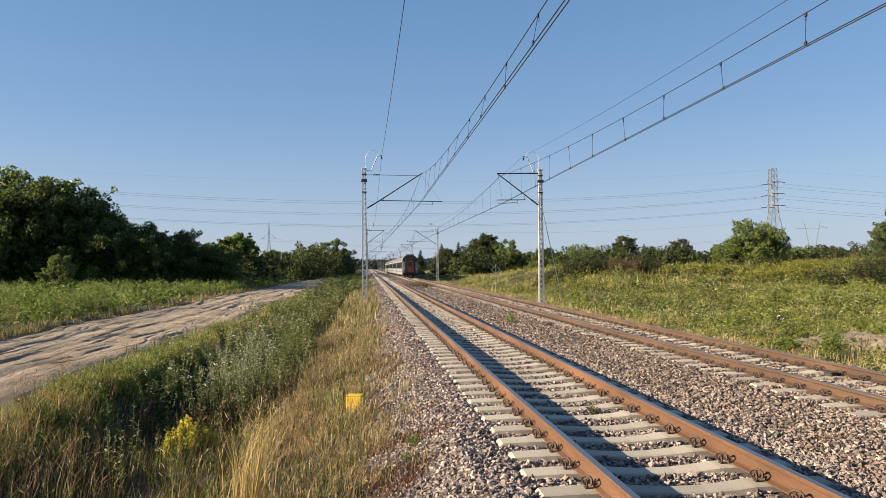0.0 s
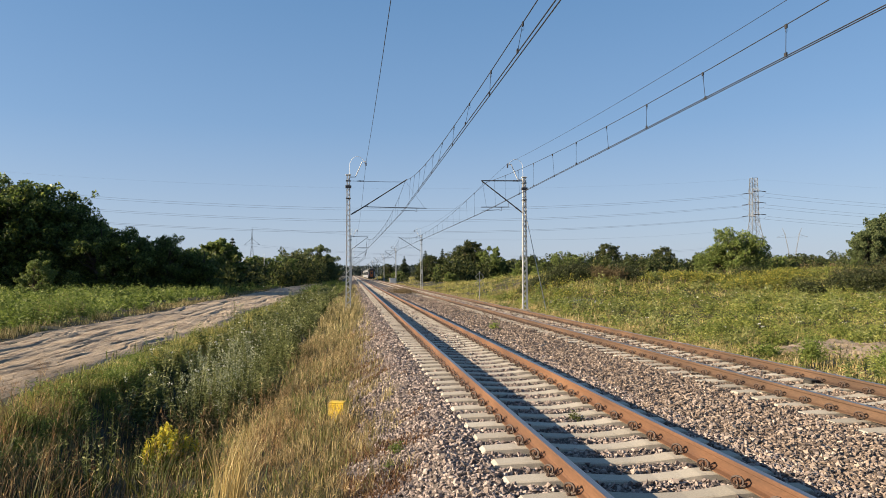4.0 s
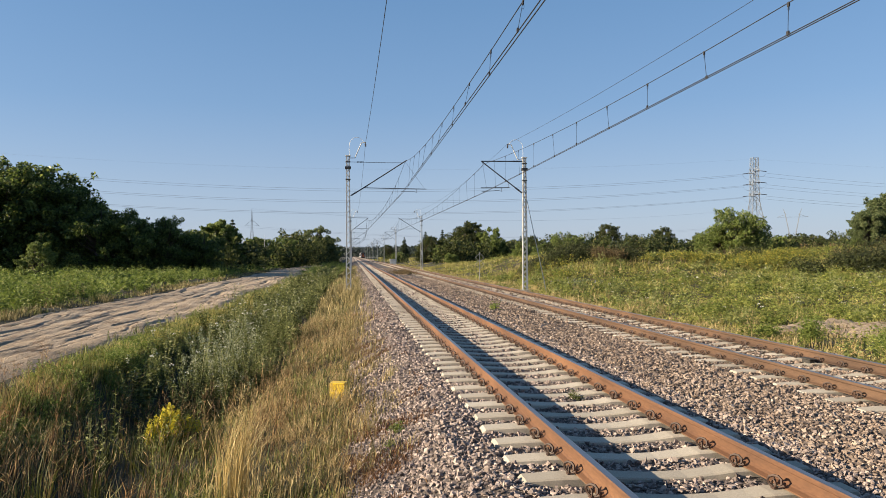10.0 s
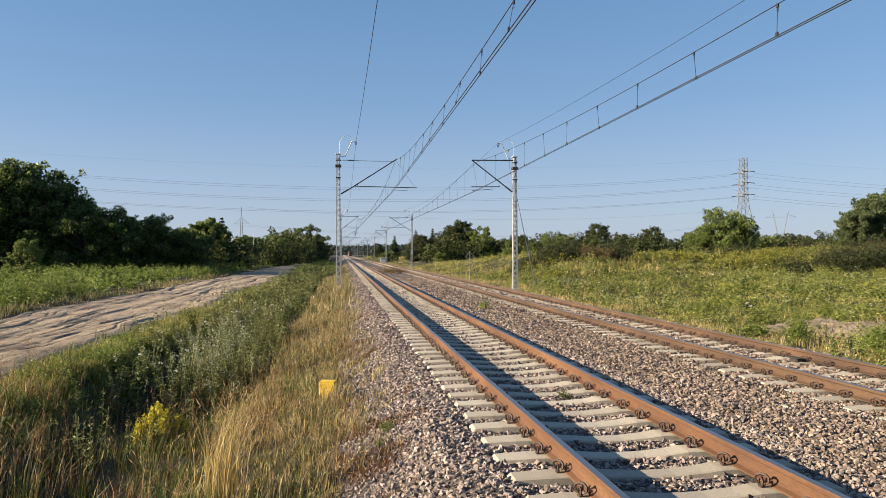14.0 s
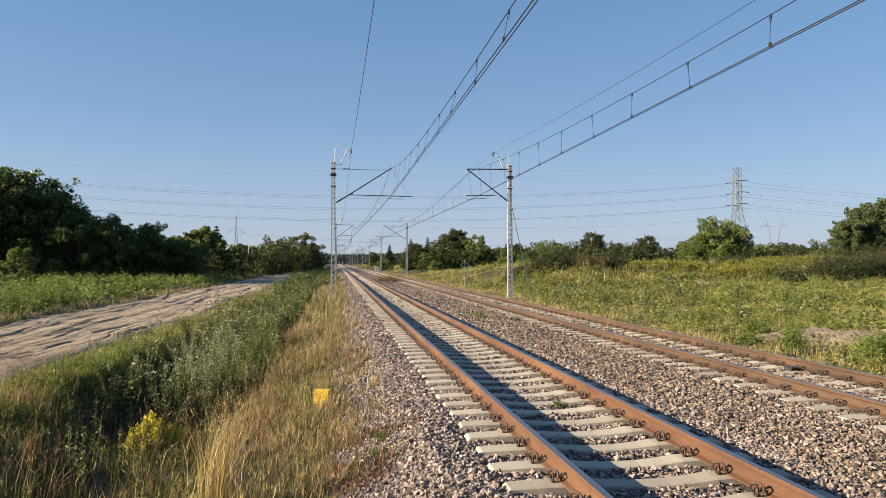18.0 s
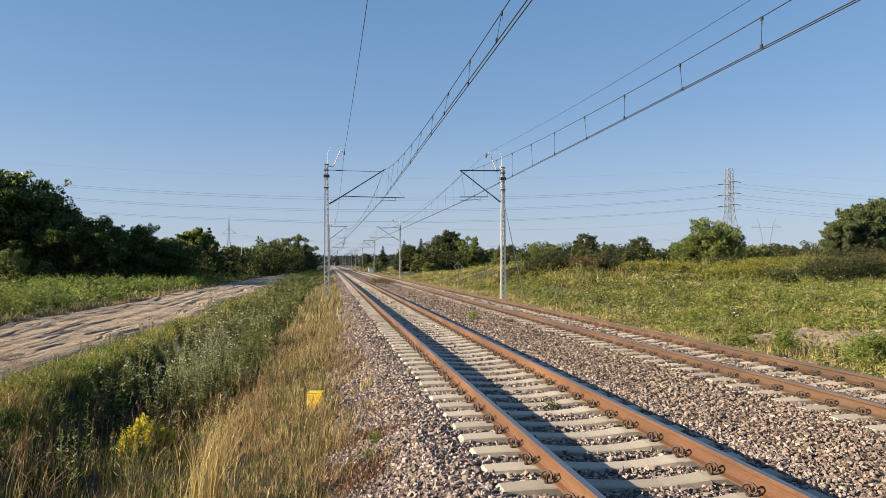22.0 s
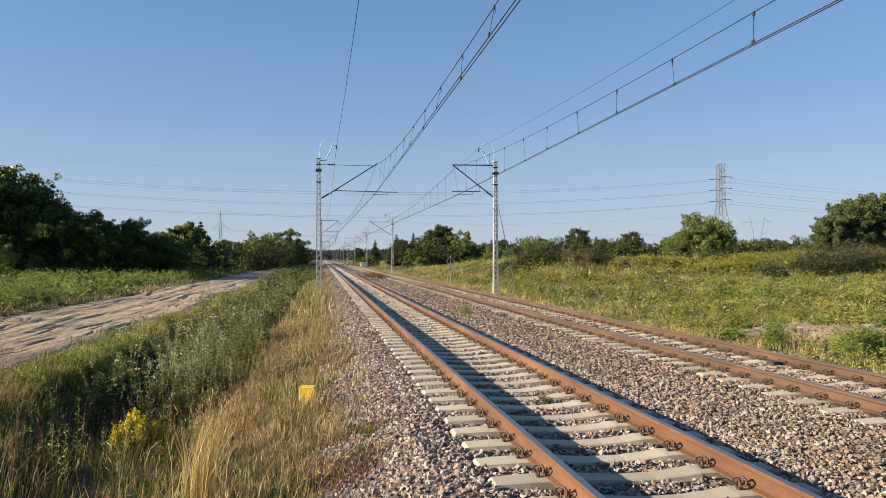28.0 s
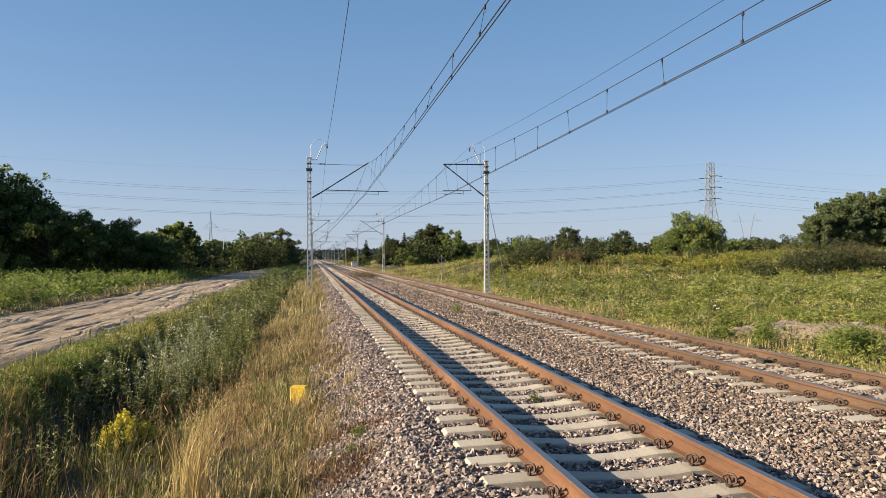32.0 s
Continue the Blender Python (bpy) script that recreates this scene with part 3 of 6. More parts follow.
def build_stones(bed):
    near, mid, far = stone_shapes(14, 9), stone_shapes(12, 7), stone_shapes(10, 6)
    todo = [(-9, 4.2, 460, 0.078, far), (4.2, 11, 1150, 0.056, near), (11, 18, 680, 0.065, mid), (18, 30, 290, 0.084, far), (30, 60, 75, 0.12, far), (60, 110, 8, 0.18, far)]
    for mat, x0, x1, name in ((M_STONE, -0.05, 4.4, "grey_stones"), (M_STONE_TAN, 4.2, 10.25, "tan_stones")):
        scatter_stones(bed, todo, mat, x0, x1, name)


def scatter_stones(bed, todo, mat, x0, x1, name):
    V, F, off = [], [], 0
    for y0, y1, dens, size, shapes in todo:
        n = int((y1 - y0) * (x1 - x0) * dens)
        x, y = rng.uniform(x0, x1, n), rng.uniform(y0, y1, n)
        keep = ~on_sleeper(x, y)
        x, y = x[keep], y[keep]
        s = size * rng.uniform(0.6, 1.35, len(x))
        z = bed_z(x, y) + s * rng.uniform(-0.32, 0.36, len(x))
        kind = rng.integers(0, len(shapes), len(x))
        for k, (sv, sf) in enumerate(shapes):
            p = np.where(kind == k)[0]
            if not len(p):
                continue
            v = np.einsum("nij,vj->nvi", turns(len(p)), sv) * s[p][:, None, None] * np.array([1, 1, 0.78]) + np.stack([x[p], y[p], z[p]], -1)[:, None]
            f = sf[None] + (np.arange(len(p)) * len(sv))[:, None, None] + off
            V.append(v.reshape(-1, 3))
            F.append(f.reshape(-1, 3))
            off += len(p) * len(sv)
    ob = new(name, mesh_fast(name, np.concatenate(V), np.concatenate(F), mat))
    ob.parent = bed
    tagged(ob, "loose angular crushed stones", kind="stuff")


def build_single_stones(bed):
    shapes = [mesh_fast("stone", v * 0.08, f, M_STONE_ONE) for v, f in stone_shapes(12)]
    made = 0
    while made < 300:
        x, y = rng.uniform(0.2, 6.0), rng.uniform(5.2, 10.5)
        if on_sleeper(np.array([x]), np.array([y]))[0]:
            continue
        part("stone", shapes[made % 12], bed, "", pose(x, y, float(bed_z(x, y)) + 0.028, rng.uniform(0, 360), rng.uniform(0, 360), rng.uniform(0, 360)))
        made += 1


# ---- overhead line ----
WIRE_R = 0.0098


def parabola(y0, y1, z_end, z_mid, n=24, power=2.0):
    ym, h = (y0 + y1) / 2, (y1 - y0) / 2
    return [(y, z_mid + (z_end - z_mid) * abs((y - ym) / h) ** power) for y in np.linspace(y0, y1, n + 1)]


def stagger(side, k):
    """How far the wires are pulled aside from the track's middle at a mast: contact wires, carrying wire."""
    if side == 0:
        return {-1: (-0.03, -0.04), 0: (0.42, 0.55), 1: (-0.38, -0.43)}.get(k, (0.35, 0.4) if k % 2 == 0 else (-0.38, -0.43))
    return {-1: (-0.28, -0.27), 0: (0.66, 0.62)}.get(k, (0.45, 0.45) if k % 2 == 0 else (-0.2, -0.19))


def lattice_mast(side, x, y, near):
    """side +1: arms reach towards +x. The foot stands on a concrete block."""
    m = thing("catenary_mast", "pale grey lattice steel mast on a concrete foot carrying overhead wires", "catenary mast", (x, y, 0), group="catenary masts")
    foot = Form().box(-0.28, -0.28, -1.05, 0.28, 0.28, -0.48, 0.03)
    part("foundation", foot.mesh("foundation", M_CONCRETE), m, "weathered concrete foot")
    h = 7.70
    w0, w1 = 0.17, 0.105
    for sx in (-1, 1):
        for sy in (-1, 1):
            f = Form()
            a, b = 0.070, 0.012
            for (ux, uy) in ((a, b), (b, a)):
                lo = [(sx * (w0 - dx * ux), sy * (0.12 - dy * uy), -0.50) for dx, dy in ((0, 0), (1, 0), (1, 1), (0, 1))]
                hi = [(sx * (w1 - dx * ux), sy * (0.09 - dy * uy), h) for dx, dy in ((0, 0), (1, 0), (1, 1), (0, 1))]
                f.add(lo + hi, [(0, 1, 5, 4), (1, 2, 6, 5), (2, 3, 7, 6), (3, 0, 4, 7), (4, 5, 6, 7)])
            part("post", f.mesh("post", M_GALV), m)
    n = 26 if near else 20
    joined = Form()
    for sy in (-1, 1):
        for i in range(n):
            za, zb = -0.45 + (h + 0.35) * i / n, -0.45 + (h + 0.35) * (i + 1) / n
            wa, wb = w0 + (w1 - w0) * (za + 0.5) / (h + 0.5), w0 + (w1 - w0) * (zb + 0.5) / (h + 0.5)
            s = 1 if i % 2 else -1
            yy = sy * (0.122 - 0.03 * (za + 0.5) / (h + 0.5))
            f = Form() if near else joined
            t = 0.034
            f.add([(-s * wa, yy - 0.004, za - t), (-s * wa, yy + 0.004, za - t), (-s * wa, yy + 0.004, za + t), (-s * wa, yy - 0.004, za + t),
                   (s * wb, yy - 0.004, zb - t), (s * wb, yy + 0.004, zb - t), (s * wb, yy + 0.004, zb + t), (s * wb, yy - 0.004, zb + t)],
                  [(0, 1, 5, 4), (1, 2, 6, 5), (2, 3, 7, 6), (3, 0, 4, 7)])
            if near:
                part("lacing_bar", f.mesh("lacing_bar", M_GALV), m)
    if not near:
        part("lacing", joined.mesh("lacing", M_GALV), m)
    part("cap", Form().box(-0.16, -0.14, 7.70, 0.16, 0.14, 7.76, 0.01).mesh("cap", M_GALV), m)
    for z, hh, wd in ((6.93, 0.15, 0.18), (6.28, 0.05, 0.15), (7.34, 0.04, 0.15)):
        part("collar", Form().box(-wd, -0.16, z, wd, 0.16, z + hh, 0.008).mesh("collar", M_DARKMETAL), m, "dark steel clamp")
    # horn for the feeder wire, and its thin loop
    horn = Form().tube([(side * 0.1, 0, 7.60), (side * 0.42, 0, 7.60), (side * 0.82, 0, 8.52), (side * 1.08, 0, 8.56)], 0.028, 6)
    part("horn", horn.mesh("horn", M_GALV), m)
    loop = [(side * (0.08 + 0.46 * (1 - math.cos(a))), 0, 7.75 + 0.55 + 0.55 * math.sin(a)) for a in np.linspace(0, math.pi * 0.93, 14)]
    part("wire_loop", Form().tube([(side * 0.08, 0, 7.6)] + loop, 0.011, 5).mesh("wire_loop", M_GALV), m)
    part("feeder_insulator", Form().lathe([(0.0, 8.30), (0.05, 8.31), (0.05, 8.36), (0.03, 8.37), (0.05, 8.40), (0.05, 8.45), (0.03, 8.46), (0.03, 8.56), (0.0, 8.57)], (side * 1.06, 0, 0), 8).mesh("feeder_insulator", M_INSUL), m)
    return m


def insulator(f, a, b, r=0.055):
    a, b = Vector(a), Vector(b)
    for k in range(5):
        p = a.lerp(b, (k + 0.1) / 5)
        q = a.lerp(b, (k + 0.55) / 5)
        f.tube([p, q], r, 8)
        f.tube([q, a.lerp(b, (k + 1.1) / 5)], r * 0.55, 6)


def cantilever_long(m, s):
    """Long arm whose strut rises from the mast to the carrying wire, with a stay above. s: the side to which it reaches."""
    part("strut", Form().tube([(s * 0.15, 0, 5.32), (s * 0.75, 0, 5.68), (s * 3.47, 0, 7.44), (s * 3.55, 0, 7.49)], 0.036, 6).mesh("strut", M_DARKMETAL), m)
    for a, b, r in (((s * 0.22, 0, 5.36), (s * 0.62, 0, 5.60), 0.055), ((s * 0.55, 0, 7.36), (s * 0.95, 0, 7.36), 0.045)):
        f = Form()
        insulator(f, a, b, r)
        part("insulator", f.mesh("insulator", M_INSUL), m)
    part("stay_rod", Form().tube([(s * 0.12, 0, 7.36), (s * 2.3, 0, 7.33), (s * 3.3, 0, 7.34)], 0.014, 5).mesh("stay_rod", M_DARKMETAL), m)
    part("registration_tube", Form().tube([(s * 0.95, 0, 5.80), (s * 4.75, 0, 5.74)], 0.024, 6).mesh("registration_tube", M_DARKMETAL), m)
    part("hanger", Form().tube([(s * 1.15, 0, 5.92), (s * 1.15, 0, 5.80)], 0.012, 5).mesh("hanger", M_DARKMETAL), m)
    part("stay_rope", Form().tube([(s * 3.45, 0, 7.40), (s * 4.65, 0, 5.75)], 0.007, 4).mesh("stay_rope", M_DARKMETAL), m)
    part("steady_arm", Form().tube([(s * 4.15, 0, 5.75), (s * 4.15, 0, 5.52), (s * 4.02, 0, 5.58), (s * 3.2, 0, 5.585)], 0.015, 5).mesh("steady_arm", M_DARKMETAL), m)


def cantilever_short(m, s):
    """Short arm of a top tube and a strut, with the registration tube hung below."""
    part("top_tube", Form().tube([(s * 0.1, 0, 7.50), (s * 2.72, 0, 7.48)], 0.036, 6).mesh("top_tube", M_DARKMETAL), m)
    part("strut", Form().tube([(s * 0.15, 0, 5.53), (s * 2.68, 0, 7.46)], 0.036, 6).mesh("strut", M_DARKMETAL), m)
    for a, b, r in (((s * 0.22, 0, 5.58), (s * 0.6, 0, 5.87), 0.055), ((s * 0.3, 0, 7.50), (s * 0.75, 0, 7.50), 0.05)):
        f = Form()
        insulator(f, a, b, r)
        part("insulator", f.mesh("insulator", M_INSUL), m)
    part("registration_tube", Form().tube([(s * 2.75, 0, 5.84), (s * 0.95, 0, 5.86)], 0.024, 6).mesh("registration_tube", M_DARKMETAL), m)
    part("hanger", Form().tube([(s * 1.0, 0, 6.15), (s * 1.0, 0, 5.86)], 0.012, 5).mesh("hanger", M_DARKMETAL), m)
    part("stay_rope", Form().tube([(s * 2.65, 0, 7.42), (s * 2.4, 0, 5.85)], 0.007, 4).mesh("stay_rope", M_DARKMETAL), m)
    part("steady_arm", Form().tube([(s * 1.45, 0, 5.86), (s * 1.45, 0, 5.62), (s * 1.62, 0, 5.68), (s * 2.7, 0, 5.60)], 0.015, 5).mesh("steady_arm", M_DARKMETAL), m)


def build_overhead_line():
    for k in range(-1, 13):
        y = mast_y(k)
        left, right = lattice_mast(1, MAST_XL, y, k in (0, 1)), lattice_mast(-1, MAST_XR, y, k in (0, 1))
        if k % 2 == 0:
            cantilever_long(left, 1)
            cantilever_short(right, -1)
        else:
            cantilever_short(left, 1)
            cantilever_long(right, -1)
        if k == 0:
            part("guy_wire", Form().tube([(0.05, 0, 5.55), (1.42, 0, -0.95)], 0.022, 6).mesh("guy_wire", M_GALV), right, "white guy rod down to the ground")
        if k == 1:
            part("sign_plate", Form().box(-0.18, -0.17, 1.75, 0.18, -0.14, 2.35, 0.005).mesh("sign_plate", M_WHITE), right, "blank white plate")
    for side, axis, fx, z_end, z_mid, power in ((0, AX1, MAST_XL + 1.06, 7.44, 6.09, 2.8), (1, AX2, MAST_XR - 1.06, 7.32, 6.12, 2.0)):
        line = thing("overhead_wire", "dark copper contact and carrying wires hung with droppers over a track", "overhead line", (axis, 0, 0), group="overhead wires")
        for k in range(-1, 12):
            y0, y1 = mast_y(k), mast_y(k + 1)
            (a0, b0), (a1, b1) = stagger(side, k), stagger(side, k + 1)
            for j in (-0.034, 0.034):
                f = Form().tube([(a0 + (a1 - a0) * (y - y0) / (y1 - y0) + j, y, z) for y, z in parabola(y0, y1, 5.58, 5.555, 6)], WIRE_R * 1.1, 5, cap=False)
                part("contact_wire", f.mesh("contact_wire", M_WIRE), line)
            f = Form().tube([(b0 + (b1 - b0) * (y - y0) / (y1 - y0), y, z) for y, z in parabola(y0, y1, z_end, z_mid, 30, power)], WIRE_R, 5, cap=False)
            part("carrying_wire", f.mesh("carrying_wire", M_WIRE), line)
            if k > 3:
                continue
            # droppers hang by turns on one and the other contact wire
            for i in range(1, 22):
                y = y0 + (3.05 * i - 1.2 if side == 0 else 3.17 * i + 0.19)
                if y < y0 + 2.0 or y > y1 - 2.5:
                    continue
                u = (y - y0) / (y1 - y0)
                zt = z_mid + (z_end - z_mid) * abs(2 * u - 1) ** power
                xt, xb = b0 + (b1 - b0) * u, a0 + (a1 - a0) * u + (0.034 if (i + side) % 2 else -0.034)
                d = Form().tube([(xt, y, zt), (xb, y, 5.565)], 0.0058, 4)
                d.box(xb - 0.013, y - 0.035, 5.545, xb + 0.013, y + 0.035, 5.62)
                d.box(xt - 0.012, y - 0.03, zt - 0.06, xt + 0.012, y + 0.03, zt + 0.015)
                d.tube([(xt + 0.02 * math.sin(q), y, zt - 0.09 + 0.05 * math.cos(q)) for q in np.linspace(0, 6.3, 7)], 0.004, 3)
                part("dropper", d.mesh("dropper", M_WIRE), line)
        feeder = thing("feeder_line", "single dark feeder wire sagging between mast tops", "wire", (fx, 0, 0), group="feeder wires")
        for k in range(-1, 12):
            ends = (8.50, 7.68) if side == 0 else (8.57, 7.75)
            f = Form().tube([(0, y, z) for y, z in parabola(mast_y(k), mast_y(k + 1), *ends, 20)], WIRE_R * (0.95 if side == 0 else 0.75), 5, cap=False)
            part("wire_span", f.mesh("wire_span", M_WIRE), feeder)


# ---- power line pylons ----
def bar(f, a, b, r=0.10):
    f.tube([a, b], r, 4, cap=False)


def strain_pylon(x, y, rz, scale=1.0):
    p = thing("electricity_pylon", "grey lattice steel power pylon with three crossarms, beyond the field", "pylon", (x, y, float(ground_z(x, y)) - 0.3), rz, group="pylons")
    lv = [(0, 4.9), (6, 4.0), (11.5, 3.15), (16.5, 2.4), (20.5, 1.8), (23.5, 1.4), (26, 1.3), (28.5, 1.3), (31, 1.25), (33.5, 1.25), (36, 1.2), (38.5, 1.2), (41.3, 1.15)]
    for s in ((-1, -1), (1, -1), (1, 1), (-1, 1)):
        part("leg", Form().tube([(s[0] * w, s[1] * w, z) for z, w in lv], 0.13, 4).mesh("leg", M_PYLON), p)
    f = Form()
    cs = ((-1, -1), (1, -1), (1, 1), (-1, 1))
    for (z0, w0), (z1, w1) in zip(lv, lv[1:]):
        for i in range(4):
            a, b = cs[i], cs[(i + 1) % 4]
            bar(f, (a[0] * w0, a[1] * w0, z0), (b[0] * w1, b[1] * w1, z1), 0.06)
            bar(f, (b[0] * w0, b[1] * w0, z0), (a[0] * w1, a[1] * w1, z1), 0.06)
            bar(f, (a[0] * w1, a[1] * w1, z1), (b[0] * w1, b[1] * w1, z1), 0.06)
    part("bracing", f.mesh("bracing", M_PYLON), p)
    for z in (25.8, 30.6, 35.3):
        for s in (-1, 1):
            f = Form()
            for sx in (-1, 1):
                bar(f, (sx * 1.4, s * 1.4, z), (0, s * 4.6, z + 0.2), 0.09)
                bar(f, (sx * 1.3, s * 1.3, z + 1.7), (0, s * 4.6, z + 0.2), 0.07)
            part("crossarm", f.mesh("crossarm", M_PYLON), p)
            f = Form()
            for sx in (-1, 1):
                f.tube([(sx * 0.2, s * 4.6, z + 0.1), (sx * 2.6, s * 4.6, z - 0.15)], 0.14, 6)
            part("insulator_string", f.mesh("insulator_string", M_INSUL), p)
            f = Form().tube([(2.6 * math.cos(a), s * 4.6, z - 0.15 - 2.3 * math.sin(a)) for a in np.linspace(0, math.pi, 12)], 0.035, 4)
            part("jumper", f.mesh("jumper", M_HVWIRE), p)
    return p


def portal_pylon(x, y, rz, lean):
    p = thing("electricity_pylon", "far pale lattice power pylon standing behind distant trees", "pylon", (x, y, float(ground_z(x, y)) - 0.3), rz, group="pylons")
    f = Form()
    if lean:
        for s in (-1, 1):
            for sy in (-1, 1):
                bar(f, (s * 3.6, sy * 2, 0), (s * 2.0, sy * 1.2, 14), 0.15)
                bar(f, (s * 2.0, sy * 1.2, 14), (s * 6.0, sy * 0.6, 36), 0.15)
                bar(f, (s * 6, sy * 0.6, 36), (s * 8.0, 0, 41), 0.13)
                for k in range(6):
                    bar(f, (s * (2 + 0.66 * k), sy, 14 + 3.7 * k), (s * (2.66 + 0.66 * k), -sy, 17.7 + 3.7 * k), 0.07)
        part("body", f.mesh("body", M_PYLON), p)
        f = Form()
        for sy in (-1, 1):
            bar(f, (-13, 0, 33), (13, 0, 33), 0.13)
            bar(f, (-13, 0, 33), (-5, sy * 0.6, 35.5), 0.10)
            bar(f, (13, 0, 33), (5, sy * 0.6, 35.5), 0.10)
        part("crossarm", f.mesh("crossarm", M_PYLON), p)
    else:
        for sx in (-1, 1):
            for sy in (-1, 1):
                bar(f, (sx * 2.2, sy * 2.2, 0), (sx * 0.6, sy * 0.6, 26), 0.13)
                bar(f, (sx * 0.7, sy * 0.7, 26), (0, 0, 41), 0.13)
        for k in range(10):
            w0, w1 = 2.2 - 0.16 * k, 2.04 - 0.16 * k
            for s in (-1, 1):
                bar(f, (-s * w0, -w0, 2.6 * k), (s * w1, -w1, 2.6 * k + 2.6), 0.07)
        part("body", f.mesh("body", M_PYLON), p)
        f = Form()
        for s in (-1, 1):
            bar(f, (0, 0, 32), (s * 6, 0, 27), 0.13)
            bar(f, (0, 0, 28), (s * 6, 0, 27), 0.10)
        part("crossarm", f.mesh("crossarm", M_PYLON), p)
    return p


def build_power_line():
    a, b = Vector((-143.0, 280.0, 0)), Vector((165.7, 280.0, 0))
    c = Vector((452.0, 262.0, 0))
    strain_pylon(a.x, a.y, 0)
    strain_pylon(b.x, b.y, -2)
    strain_pylon(c.x, c.y, -4)
    for p, q in ((a, b), (b, c)):
        for s in (-1, 1):
            for z, sag in ((25.5, 7.0), (30.2, 7.2), (34.9, 7.4), (41.2, 5.5)):
                off = 4.6 if z < 40 else 0.6
                f = Form()
                d = (q - p)
                start, stop = p + d * (2.6 / d.length), q - d * (2.6 / d.length)
                pts = []
                for i in range(31):
                    t = i / 30
                    pos = start.lerp(stop, t)
                    pts.append((pos.x, pos.y + s * off, z - 0.5 - sag * 4 * t * (1 - t)))
                f.tube(pts, 0.04 if z < 40 else 0.007, 4, cap=False)
                tagged(new("power_cable", f.mesh("power_cable", M_HVWIRE)), "thin aluminium high-voltage conductor sagging between pylons", "cable", "power cables")
    portal_pylon(391.0, 600.0, -20, True)
    portal_pylon(-80.6, 600.0, 0, False)
    for z, xx in ((26, 8), (26, -8), (40.8, 0)):
        f = Form()
        f.tube([(-80.6 + xx + 420 * t, 600 + 30 * t, z - 9 * 4 * t * (1 - t) - 0.3) for t in np.linspace(0, 1, 25)], 0.05, 4, cap=False)
        tagged(new("power_cable", f.mesh("power_cable", M_HVWIRE)), "thin far conductor of a second power line", "cable", "power cables")


# ---- train ----
def coach_profile():
    pts = [(1.40, 0.55), (1.425, 1.2), (1.425, 2.6), (1.39, 3.05), (1.25, 3.55), (0.95, 3.86), (0.45, 4.02)]
    return pts + [(-x, z) for x, z in reversed(pts)]


def coach_mesh(length, mats):
    prof = coach_profile()
    n = len(prof)
    v = [(x, y, z) for y in (0, length) for x, z in prof]
    f = [(k, (k + 1) % n, n + (k + 1) % n, n + k) for k in range(n)] + [tuple(reversed(range(n))), tuple(range(n, 2 * n))]
    me = mesh_of("coach", v, f, *mats)
    for i, p in enumerate(me.polygons):
        zc = sum(v[k][2] for k in p.vertices) / len(p.vertices)
        p.material_index = 1 if i < n and zc > 3.2 else (2 if i == n else 0)
    return me


